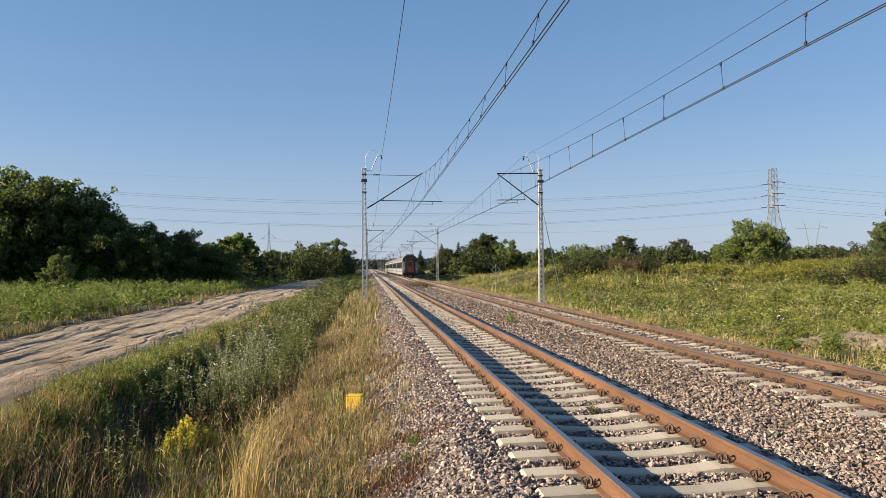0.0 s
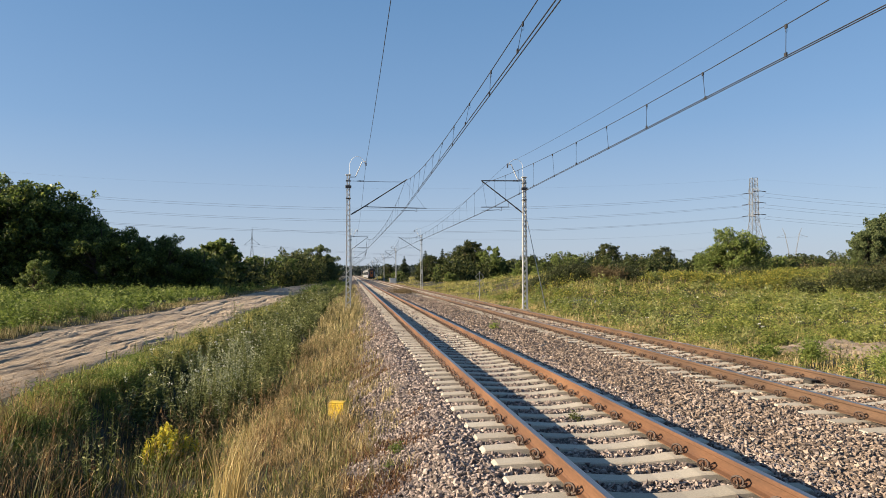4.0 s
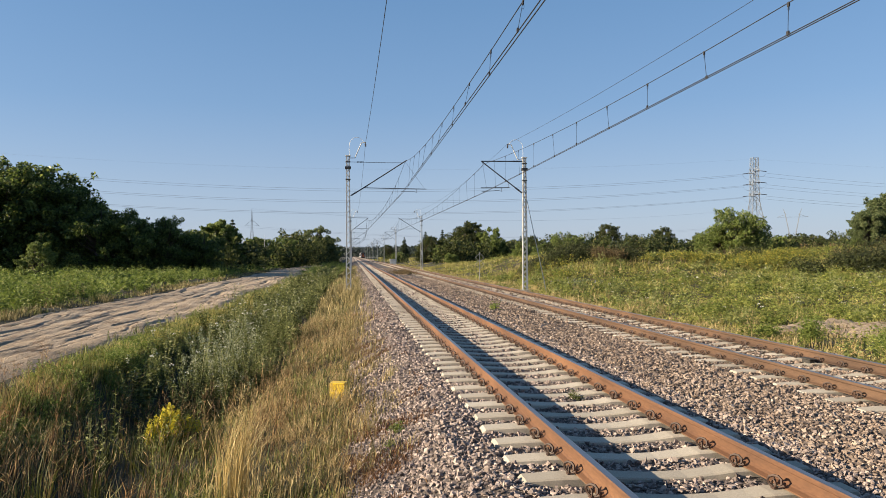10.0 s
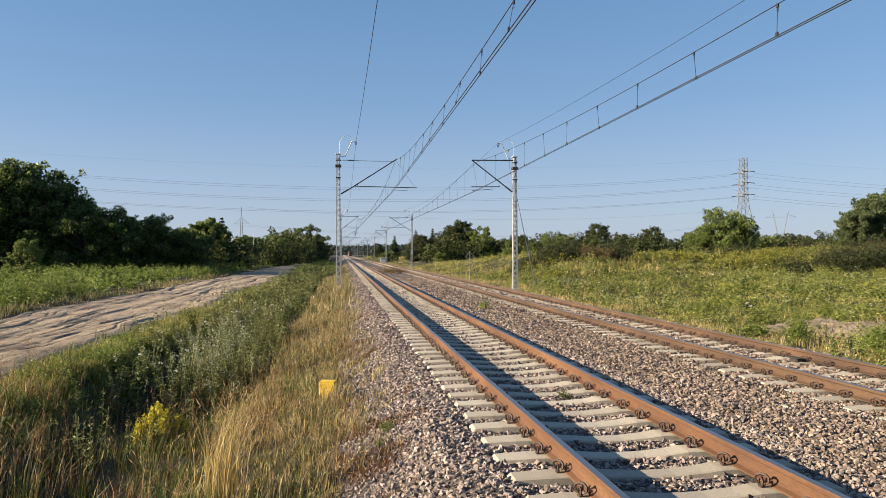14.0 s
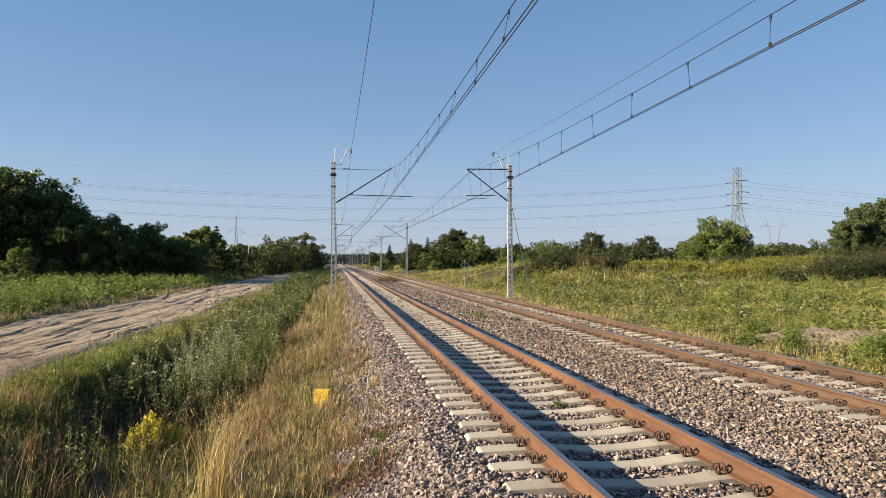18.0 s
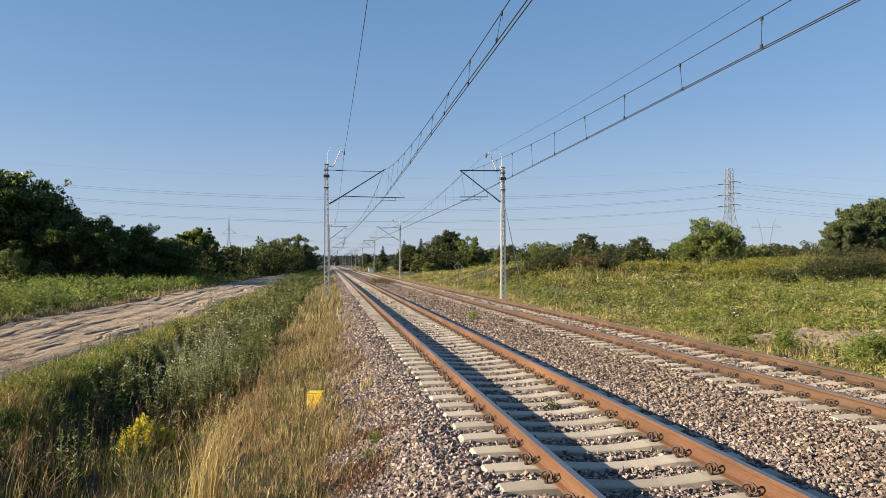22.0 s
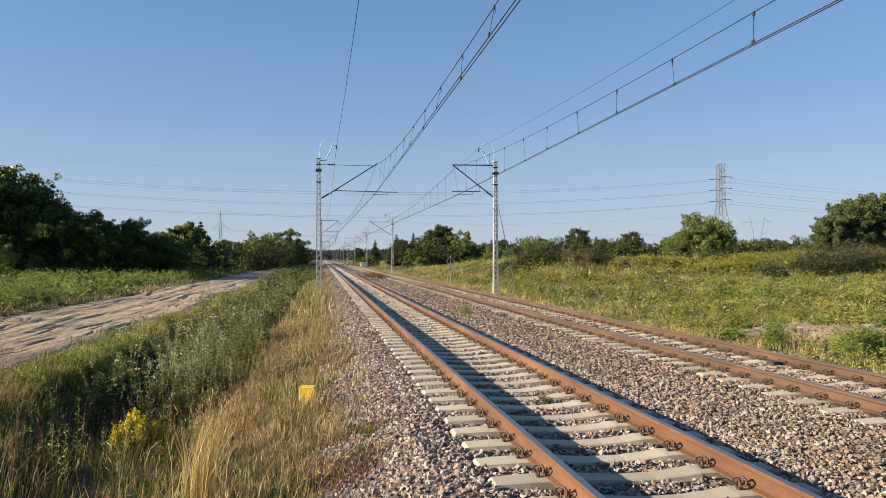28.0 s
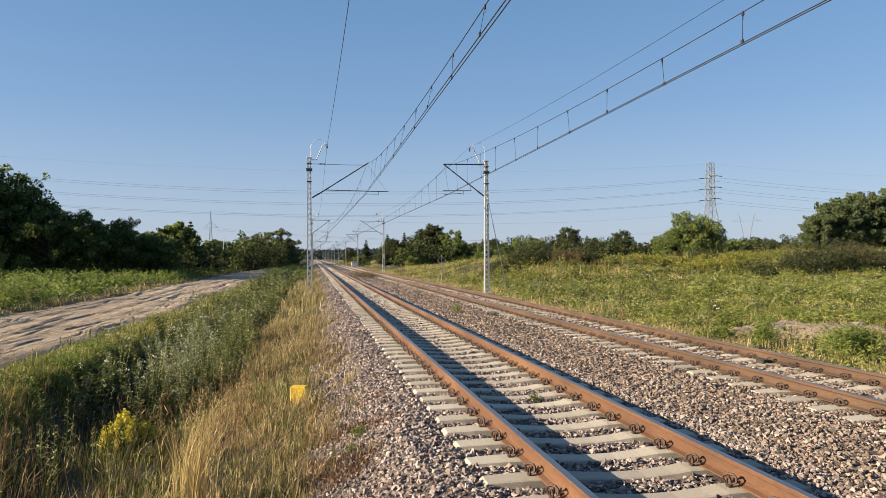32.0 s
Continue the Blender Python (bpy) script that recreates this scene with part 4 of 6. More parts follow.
def build_train():
    tr = thing("passenger_train", "white passenger train with dark windows and an orange rear door", "train", (AX2, 130.0, Z2))
    body = coach_mesh(25.4, (M_COACH, M_ROOF, M_COACH_END))
    win = Form().box(-0.02, 0, 0, 0.02, 1.6, 1.08, 0.012).mesh("window", M_WINDOW)
    stripe = Form().box(-0.012, 0, 0, 0.012, 25.0, 0.22, 0.004).mesh("stripe", M_STRIPE)
    band = Form().box(-0.012, 0, 0, 0.012, 25.0, 1.28, 0.004).mesh("window_band", M_BAND)
    wheel = Form().lathe([(0.0, -0.07), (0.42, -0.07), (0.46, -0.05), (0.46, 0.05), (0.42, 0.07), (0.0, 0.07)], sides=16)
    wheel = mesh_of("wheel", [(z, y, x) for x, y, z in wheel.v], wheel.f, M_UNDER)
    bogie = Form().box(-1.15, -1.6, 0.30, -0.95, 1.6, 0.62, 0.03).box(0.95, -1.6, 0.30, 1.15, 1.6, 0.62, 0.03).box(-1.0, -0.3, 0.4, 1.0, 0.3, 0.7, 0.03).mesh("bogie", M_UNDER)
    for c in range(5):
        loco = c == 4
        y0 = c * 26.4
        co = part("coach", coach_mesh(25.4, (M_LOCO, M_ROOF, M_COACH_END)) if loco else body, tr, "cream and yellow locomotive" if loco else "white coach with a grey roof", pose(0, y0, 0))
        for sx in (-1, 1):
            part("window_band", band, co, "dark grey band along the windows", pose(sx * 1.418, 0.2, 1.62))
            part("stripe", stripe, co, "dark grey waist stripe", pose(sx * 1.424, 0.2, 1.0))
            for w in range(4 if loco else 11):
                part("window", win, co, "", pose(sx * 1.424, 1.9 + w * (6 if loco else 2.05), 1.72))
        for by in (3.2, 22.2):
            bg = part("bogie", bogie, co, "dark bogie", pose(0, by, 0))
            for wy in (-1.25, 1.25):
                for sx in (-1, 1):
                    part("wheel", wheel, co, "", pose(sx * 0.75, by + wy, 0.46))
        part("underframe", Form().box(-1.2, 6, 0.35, 1.2, 19, 0.75, 0.05).mesh("underframe", M_UNDER), co, "dark equipment boxes")
        part("roof_vent", Form().box(-0.5, 3, 3.95, 0.5, 6, 4.12, 0.05).box(-0.5, 18, 3.95, 0.5, 21, 4.12, 0.05).box(-0.75, 0.4, 3.9, 0.75, 1.6, 4.25, 0.08).mesh("roof_vent", M_ROOF), co)
        if c == 0:
            part("rear_gangway", Form().box(-0.78, -0.32, 0.85, -0.50, 0.02, 3.35, 0.04).box(0.50, -0.32, 0.85, 0.78, 0.02, 3.35, 0.04).box(-0.72, -0.32, 3.2, 0.72, 0.02, 3.45, 0.04).mesh("rear_gangway", M_UNDER), co, "black rubber gangway surround")
            part("rear_door", Form().box(-0.52, -0.06, 0.95, 0.52, -0.02, 3.2, 0.01).mesh("rear_door", M_ORANGE), co, "orange rear door")
            part("door_window", Form().box(-0.34, -0.085, 2.05, 0.34, -0.055, 2.85, 0.01).mesh("door_window", M_WINDOW), co, "dark door pane")
            for sx in (-1, 1):
                part("corner_panel", Form().box(sx * 1.16 - 0.20, -0.05, 0.9, sx * 1.16 + 0.20, -0.002, 2.9, 0.02).mesh("corner_panel", M_COACH), co, "pale corner panel")
                part("tail_lamp", Form().box(sx * 1.12 - 0.06, -0.10, 1.58, sx * 1.12 + 0.06, -0.04, 1.70, 0.02).mesh("tail_lamp", M_TAIL), co, "lit red tail lamp")
                part("buffer", Form().tube([(sx * 0.87, -0.6, 1.05), (sx * 0.87, 0, 1.05)], 0.1, 8).tube([(sx * 0.87, -0.66, 1.05), (sx * 0.87, -0.6, 1.05)], 0.24, 10).mesh("buffer", M_UNDER), co, "black buffer")
    return tr


M_WHITE = surface("white_enamel", [(0.3, (0.4752, 0.4752, 0.4608)), (0.7, (0.576, 0.576, 0.5616))], scale=3, fine=30, rough=0.5, bump=0.05)
M_COACH = surface("coach_paint", [(0.3, (0.2125, 0.221, 0.2422)), (0.7, (0.2805, 0.289, 0.3102))], scale=0.6, fine=8, rough=0.4, bump=0.0, amount=0.12)
M_LOCO = surface("cream_yellow_paint", [(0.3, (0.3312, 0.2952, 0.1872)), (0.7, (0.4032, 0.36, 0.2448))], scale=0.6, fine=8, rough=0.4, bump=0.0, amount=0.12)
M_COACH_END = surface("dark_coach_end", [(0.3, (0.0086, 0.0086, 0.0101)), (0.7, (0.018, 0.018, 0.0202))], scale=1, fine=10, rough=0.6, bump=0.0)
M_ROOF = surface("grey_roof", [(0.3, (0.0864, 0.09, 0.0936)), (0.7, (0.1368, 0.1404, 0.144))], scale=0.5, fine=6, rough=0.7, bump=0.0)
M_STRIPE = surface("grey_stripe", [(0.3, (0.1008, 0.1152, 0.144)), (0.7, (0.144, 0.1584, 0.1944))], scale=1, fine=8, rough=0.5, bump=0.0)
M_BAND = surface("grey_window_band", [(0.3, (0.054, 0.0576, 0.0648)), (0.7, (0.0792, 0.0828, 0.09))], scale=1, fine=8, rough=0.4, bump=0.0)
M_WINDOW = surface("tinted_glass", [(0.3, (0.0108, 0.013, 0.0144)), (0.7, (0.0216, 0.0238, 0.0259))], scale=1, fine=8, rough=0.08, bump=0.0)
M_UNDER = surface("brake_dust_black", [(0.3, (0.0144, 0.0137, 0.013)), (0.7, (0.036, 0.0324, 0.0288))], scale=2, fine=20, rough=0.85, bump=0.1)
M_ORANGE = surface("orange_door_paint", [(0.3, (0.504, 0.108, 0.0216)), (0.7, (0.5904, 0.1584, 0.036))], scale=2, fine=10, rough=0.45, bump=0.0)


def tail_material():
    m, nodes, links, b = material("red_tail_light")
    b.inputs["Base Color"].default_value = (0.6, 0.03, 0.03, 1)
    b.inputs["Emission Color"].default_value = (1.0, 0.08, 0.05, 1)
    b.inputs["Emission Strength"].default_value = 1.5
    return m


M_TILE = surface("red_roof_tile", [(0.3, (0.1224, 0.0504, 0.036)), (0.7, (0.1656, 0.072, 0.0504))], scale=1, fine=6, rough=0.8, bump=0.2)
M_TAIL = tail_material()


# ---- trees ----
def leaf_cloud(centers, radii, count, size, flat=0.75, aspect=1.5, droop=0.0):
    """Leaves as small slips in clumps round the given centres. Returns verts, faces."""
    n = len(centers)
    pick = rng.choice(n, count, p=radii ** 2 / (radii ** 2).sum())
    d = rng.normal(0, 1, (count, 3))
    d /= np.linalg.norm(d, axis=1)[:, None]
    r = rng.uniform(0.25, 1.0, count) ** 0.5
    p = centers[pick] + d * (r * radii[pick])[:, None] * np.array([1, 1, flat])
    u = rng.normal(0, 1, (count, 3))
    u[:, 2] -= droop
    u /= np.linalg.norm(u, axis=1)[:, None]
    w = np.cross(u, rng.normal(0, 1, (count, 3)))
    w /= np.linalg.norm(w, axis=1)[:, None]
    s = size * rng.uniform(0.6, 1.4, count)
    a, b = u * (s * aspect)[:, None] * 0.5, w * s[:, None] * 0.5
    v = np.stack([p - a, p + b * 1.3, p + a * 1.2 - b * 0.5], 1).reshape(-1, 3)
    return v, np.arange(count * 3).reshape(-1, 3)


def broad_tree(name, h, spread, leaves, size, mat, low=0.12, stems=1, clumps=40, peak=0.55):
    """Tapered trunk with limbs; crown of leaf clumps with an uneven outline and gaps."""
    f = Form()
    centers, radii = [], []
    for s in range(stems):
        ox, oy = (0, 0) if stems == 1 else (rng.normal(0, spread * 0.3), rng.normal(0, spread * 0.3))
        hh = h * (1 if s == 0 else rng.uniform(0.7, 0.95))
        lean = (ox * 0.6 + rng.normal(0, 0.03 * h), oy * 0.6 + rng.normal(0, 0.03 * h))
        trunk = [(ox * 0.3 + lean[0] * t, oy * 0.3 + lean[1] * t, hh * 0.9 * t - 0.3 * (t == 0)) for t in (0, 0.25, 0.5, 0.75, 1)]
        f.tube(trunk, 0.028 * hh / stems ** 0.4, 7, 0.006 * hh)
        for k in range(clumps // stems):
            t = rng.uniform(low, 0.93)
            prof = (math.sin(math.pi * min(1, (t - low * 0.6) / (1 - low * 0.6)) ** 0.8)) ** peak
            ang, rad = rng.uniform(0, 2 * math.pi), spread * prof * rng.uniform(0.25, 1.0) ** 0.6
            base = Vector(trunk[0]).lerp(Vector(trunk[-1]), max(0.05, t - 0.22))
            end = Vector((base.x + rad * math.cos(ang), base.y + rad * math.sin(ang), hh * t))
            mid = base.lerp(end, 0.5) + Vector((0, 0, -0.04 * h))
            f.tube([base, mid, end], 0.008 * h, 3, 0.0025 * h, cap=False)
            centers.append(end)
            radii.append(spread * rng.uniform(0.13, 0.22))
            if rng.uniform() < 0.6:
                sprig = end + Vector((math.cos(ang) * 0.6, math.sin(ang) * 0.6, rng.uniform(0.0, 0.7))) * spread * rng.uniform(0.16, 0.30)
                f.tube([end, sprig], 0.003 * h, 3, 0.001 * h, cap=False)
                centers.append(sprig)
                radii.append(spread * rng.uniform(0.06, 0.11))
    v, q = leaf_cloud(np.array(centers), np.array(radii), leaves, size)
    return f.mesh(name + "_trunk", M_BARK), mesh_fast(name + "_crown", v, q, mat)


def conifer(h, spread, leaves):
    f = Form().tube([(0, 0, -0.3), (0, 0, h * 0.5), (0, 0, h)], 0.02 * h, 7, 0.003 * h)
    centers, radii = [], []
    z = h * 0.08
    while z < h * 0.98:
        r = spread * (1 - z / h) ** 0.85
        for k in range(7):
            a = rng.uniform(0, 2 * math.pi)
            rr = r * rng.uniform(0.7, 1.05)
            f.tube([(0, 0, z + 0.1), (rr * math.cos(a), rr * math.sin(a), z - 0.18 * rr)], 0.004 * h, 4, 0.001 * h, cap=False)
            for t in (0.35, 0.7, 1.0):
                centers.append((rr * t * math.cos(a), rr * t * math.sin(a), z - 0.18 * rr * t))
                radii.append(max(0.16, 0.46 * spread * (0.12 + 0.88 * (1 - z / h)) * (1.15 - 0.5 * t)))
        z += h * 0.055
    v, q = leaf_cloud(np.array(centers), np.array(radii), leaves, 0.16, 0.45, 2.2, 0.6)
    return f.mesh("conifer_trunk", M_BARK), mesh_fast("conifer_crown", v, q, M_NEEDLE)


LABELS = {
    "a": ("tree", "dense dark green broadleaf tree at the edge of the wood", "tree"),
    "b": ("tree", "broad bushy deciduous tree with a rounded crown", "tree"),
    "c": ("bush", "tall leafy green shrub with branches to the ground", "bush"),
    "d": ("bush", "large light green leafy shrub on the bank", "bush"),
    "p": ("tree", "pale green young deciduous tree among shrubs", "tree"),
    "n": ("conifer", "dark green spruce with drooping branches", "tree"),
    "s": ("tree", "silvery green willow-like tree behind the field", "tree"),
}


def build_trees(plan):
    made = {}
    for kind, x, y, top in plan:
        g = float(ground_z(x, y)) - 0.1
        h = top - g
        near = y < 95
        key = (kind, near)
        if key not in made:
            nl = 1.15 if near else 0.7
            made[key] = {
                "a": lambda: broad_tree("tree", 8, 3.4, int(15000 * nl), 0.15 if near else 0.19, M_LEAF if near else M_LEAF_DIMMED, 0.10, 1, 130),
                "b": lambda: broad_tree("tree", 8, 3.9, int(15000 * nl), 0.15 if near else 0.19, M_LEAF if near else M_LEAF_DIMMED, 0.06, 2, 140),
                "c": lambda: broad_tree("bush", 6, 3.1, int(13000 * nl), 0.14 if near else 0.22, M_LEAF_PALE if not near else M_LEAF, 0.03, 4, 130, 0.4),
                "d": lambda: broad_tree("bush", 6, 3.3, 14000, 0.16, M_LEAF_PALE, 0.03, 5, 150, 0.4),
                "p": lambda: broad_tree("tree", 6, 2.7, int(13000 * nl), 0.14 if near else 0.22, M_LEAF_PALE, 0.08, 2, 95),
                "n": lambda: conifer(9, 2.7, 15000),
                "s": lambda: broad_tree("tree", 9, 4.0, 26000, 0.19, M_LEAF_BLUE, 0.04, 3, 170, 0.4),
            }[kind]() + ({"a": 8, "b": 8, "c": 6, "d": 6, "p": 6, "n": 9, "s": 9}[kind],)
        trunk, crown, h0 = made[key]
        name, label, cat = LABELS[kind]
        t = thing(name, label, cat, group="trees beside the railway")
        s = h / (h0 * (0.985 if x < 0 else 1.09))
        part("trunk", trunk, t)
        part("crown", crown, t)
        t.matrix_basis = pose(x, y, g, 0, 0, rng.uniform(0, 360)) @ Matrix.Diagonal((s * rng.uniform(0.9, 1.12), s * rng.uniform(0.9, 1.12), s, 1))


# first eight stand unseen left of view, added to shade the wood's front
TREES_LEFT = [('a', -49.0, 84.0, 12.4), ('b', -53.5, 81.0, 12.8), ('a', -58.0, 85.0, 13.2), ('b', -63.0, 80.0, 13.0), ('a', -68.0, 84.0, 13.5), ('b', -51.0, 92.0, 13.0), ('a', -60.0, 93.0, 13.0), ('c', -47.5, 80.0, 5.0), ('p', -25.6, 62.0, 3.0), ('b', -43.2, 86.0, 11.6), ('b', -39.0, 84.0, 12.2), ('a', -38.1, 86.0, 13.5), ('b', -35.3, 86.0, 11.8), ('a', -32.5, 86.0, 10.4), ('b', -30.7, 87.0, 8.9), ('c', -27.7, 84.0, 7.6), ('a', -25.5, 84.0, 7.2), ('c', -23.7, 85.0, 6.8), ('b', -22.3, 87.0, 6.5), ('c', -20.9, 90.0, 5.8), ('b', -20.0, 94.0, 5.2), ('c', -17.6, 90.0, 5.1), ('p', -19.5, 108.0, 7.2), ('n', -17.9, 112.0, 7.3), ('p', -17.1, 130.0, 5.3), ('c', -15.7, 150.0, 5.9), ('a', -14.1, 180.0, 6.7), ('s', -9.9, 235.0, 11.3), ('s', -13.3, 225.0, 9.3), ('s', -7.9, 262.0, 8.4), ('n', -13.0, 205.0, 7.2), ('c', -11.5, 196.0, 4.2)]
TREES_RIGHT = [('b', 18.6, 186.0, 7.0), ('a', 21.0, 190.0, 7.6), ('n', 24.6, 196.0, 9.6), ('c', 22.6, 182.0, 5.0), ('b', 27.8, 188.0, 8.8), ('a', 32.9, 195.0, 12.2), ('a', 30.2, 192.0, 10.6), ('n', 30.5, 200.0, 10.4), ('p', 36.0, 185.0, 9.8), ('n', 33.6, 330.0, 14.0), ('n', 26.0, 360.0, 12.0), ('n', 38.0, 345.0, 12.5), ('a', 21.0, 420.0, 9.0), ('c', 15.5, 250.0, 3.4), ('c', 17.2, 262.0, 3.6), ('p', 35.0, 172.0, 7.0), ('c', 20.6, 150.0, 2.6), ('a', 49.9, 230.0, 7.0), ('p', 28.7, 120.0, 4.3), ('p', 33.2, 125.0, 4.1), ('d', 31.1, 100.0, 5.6), ('p', 32.8, 112.0, 4.6), ('a', 110.4, 300.0, 16.5), ('n', 90.6, 260.0, 10.4), ('n', 98.6, 250.0, 10.6), ('b', 103.9, 250.0, 9.6), ('a', 120.7, 270.0, 13.6), ('n', 112.0, 240.0, 9.7), ('n', 126.0, 250.0, 10.5), ('n', 130.5, 256.0, 9.5), ('a', 66.0, 262.0, 9.8), ('n', 72.5, 255.0, 9.6), ('n', 57.0, 240.0, 8.9), ('c', 117.1, 240.0, 7.7), ('d', 45.4, 80.0, 7.9), ('d', 43.0, 81.0, 5.6), ('d', 47.6, 82.0, 5.9), ('p', 80.9, 130.0, 5.5), ('p', 87.0, 135.0, 5.6), ('n', 134.2, 200.0, 7.8), ('b', 172.7, 250.0, 9.7), ('a', 186.1, 260.0, 8.7), ('b', 194.3, 260.0, 8.7)]
TREES_EDGE = [('c', 62.9, 83.0, 3.8), ('s', 65.2, 84.0, 7.7), ('s', 67.7, 85.0, 9.7), ('s', 71.1, 86.0, 10.5), ('s', 75.0, 88.0, 11.3), ('s', 75.4, 86.0, 11.8), ('s', 79.4, 86.0, 12.1), ('s', 86.3, 88.0, 12.3)]


def build_far_woods():
    """Woods towards the horizon on both sides, closing the view at the end of the line."""
    C, Rr = [], []
    for x0, x1, y0, y1, n, h0, h1 in ((-420, -40, 260, 520, 260, 6, 11), (60, 520, 260, 520, 420, 8, 13), (-800, -25, 700, 1500, 420, 10, 20), (25, 900, 700, 1500, 500, 10, 22), (520, 900, 120, 600, 160, 8, 14), (-600, -300, 60, 400, 120, 7, 12)):
        x, y = rng.uniform(x0, x1, n), rng.uniform(y0, y1, n)
        hh = rng.uniform(h0, h1, n) * (0.55 + 0.45 * (y - y0) / (y1 - y0))
        for k in range(7):
            C.append(np.stack([x + rng.normal(0, 2.2, n), y + rng.normal(0, 2.2, n), ground_z(x, y) + hh * (0.1 + 0.14 * k)], 1))
            Rr.append(hh * (0.30 - 0.022 * k))
    C, Rr = np.concatenate(C), np.concatenate(Rr)
    v, q = leaf_cloud(C, Rr, 120000, 2.0, 0.8, 1.2)
    n = 700                                       # the wood that closes the view at the line's end
    x, y = rng.uniform(-260, 300, n), rng.uniform(1500, 2400, n)
    hh = rng.uniform(12, 28, n) * (0.6 + 0.4 * (y - 1500) / 900)
    C = np.concatenate([np.stack([x + rng.normal(0, 3, n), y, ground_z(x, y) + hh * (0.1 + 0.16 * k)], 1) for k in range(6)])
    v2, q2 = leaf_cloud(C, np.tile(hh * 0.32, 6), 60000, 4.0, 0.9, 1.2)
    v, q = join([(v, q), (v2, q2)])
    tagged(new("distant_woods", mesh_fast("distant_woods", v, q, M_FAR)), "belt of distant dark green woods, leaf colour tinted with haze", "woods", kind="stuff")
    C, Rr = [], []
    for xa, ya, xb, yb, n, h0, h1, wid in ((-20, 92, -13, 150, 60, 3.5, 5.5, 4), (-13, 150, -8, 270, 90, 5, 8.5, 5), (20, 160, 50, 185, 60, 4, 6.5, 7), (28, 112, 60, 118, 50, 2.6, 4.2, 4), (50, 190, 150, 210, 150, 4.5, 8.2, 10), (60, 120, 130, 150, 110, 2.8, 4.8, 8), (120, 230, 330, 260, 200, 6, 10, 14), (90, 96, 150, 130, 80, 2.6, 4.4, 6), (17, 225, 26, 600, 90, 1.6, 3.4, 5)):
        t = rng.uniform(0, 1, n)
        x, y = xa + (xb - xa) * t + rng.normal(0, wid * 0.3, n), ya + (yb - ya) * t + rng.normal(0, wid * 0.3, n)
        hh = rng.uniform(h0, h1, n)
        for k in range(6):
            C.append(np.stack([x + rng.normal(0, 0.12 * hh, n), y + rng.normal(0, 0.12 * hh, n), ground_z(x, y) + hh * (0.1 + 0.15 * k)], 1))
            Rr.append(hh * (0.22 - 0.02 * k))
    v, q = leaf_cloud(np.concatenate(C), np.concatenate(Rr), 150000, 0.42, 0.9, 1.3)
    tagged(new("hedgerow", mesh_fast("hedgerow", v, q, M_LEAF_DIMMED)), "tangled belt of green shrubs and young trees", "shrubs", kind="stuff")
    hill = []
    for i, a in enumerate(np.linspace(-0.5, 0.5, 40)):
        hill.append((3600 * math.sin(a) * 1.6, 3600 * math.cos(a), 0))
        hill.append((3600 * math.sin(a) * 1.6, 3600 * math.cos(a), 44 + 8 * math.sin(i * 0.9) + 5 * math.sin(i * 2.3)))
    f = [(2 * i, 2 * i + 2, 2 * i + 3, 2 * i + 1) for i in range(39)]
    tagged(new("backdrop", mesh_of("backdrop", hill, f, M_FARHILL)), "low wooded hills on the horizon, coloured blue-grey as haze", "hills", kind="structure")


# blue-grey base colour paints distance haze onto the wooded hills
M_FARHILL = surface("haze_tinted_hill", [(0.3, (0.07, 0.095, 0.11)), (0.7, (0.09, 0.115, 0.13))], scale=0.01, fine=0.1, rough=1, bump=0)


# ---- grass and weeds ----
def blades(x, y, z, h, w, lean=0.35, wind=(0.12, 0.05)):
    """Bent grass blades, each of two quads' width tapering to a tip; triangles."""
    n = len(x)
    a = rng.uniform(0, 2 * np.pi, n)
    side = np.stack([np.cos(a), np.sin(a), np.zeros(n)], 1) * (w * 0.5)[:, None]
    b = rng.uniform(0, 2 * np.pi, n)
    tilt = np.abs(rng.normal(0, lean, n))
    d = np.stack([np.cos(b) * tilt + wind[0], np.sin(b) * tilt + wind[1], np.zeros(n)], 1) * h[:, None]
    p = np.stack([x, y, z], 1)
    up = np.array([0, 0, 1.0])
    if w.mean() > 0.026:                                     # far blades: plain slips
        t = p + d + up * (h * (1 - 0.25 * tilt))[:, None]
        return np.stack([p - side, p + side, t], 1).reshape(-1, 3), np.arange(3 * n).reshape(-1, 3)
    m = p + d * 0.30 + up * (h * 0.58)[:, None]
    t = p + d + up * (h * (1 - 0.25 * tilt))[:, None]
    v = np.stack([p - side, p + side, m - side * 0.75, m + side * 0.75, t], 1).reshape(-1, 3)
    i = np.arange(n)[:, None] * 5
    f = np.concatenate([i + np.array([0, 1, 3]), i + np.array([0, 3, 2]), i + np.array([2, 3, 4])], 1).reshape(-1, 3)
    return v, f


def seed_heads(x, y, z, h, size, lean=0.3, wind=(0.12, 0.05)):
    """Thin stalks with a feathery head of several narrow slips."""
    n = len(x)
    b = rng.uniform(0, 2 * np.pi, n)
    tilt = np.abs(rng.normal(0, lean, n))
    d = np.stack([np.cos(b) * tilt + wind[0], np.sin(b) * tilt + wind[1], np.ones(n)], 1)
    base = np.stack([x, y, z], 1)
    top = base + d * h[:, None]
    s = np.array([0.0022, 0.0012, 0])
    V = [np.stack([base - s, base + s, top], 1)]
    for k in range(9):
        o = rng.normal(0, 1, (n, 3)) * 0.35 + np.array([0, 0, 0.7])
        st = base + d * (h * (0.76 + 0.027 * k))[:, None]
        en = st + o * (size * rng.uniform(0.5, 1.1, n))[:, None]
        wv = rng.normal(0, 1, (n, 3)) * 0.0032
        V.append(np.stack([st, (st + en) / 2 + wv, en], 1))
    v = np.stack(V, 1).reshape(-1, 3)
    return v, np.arange(len(v)).reshape(-1, 3)


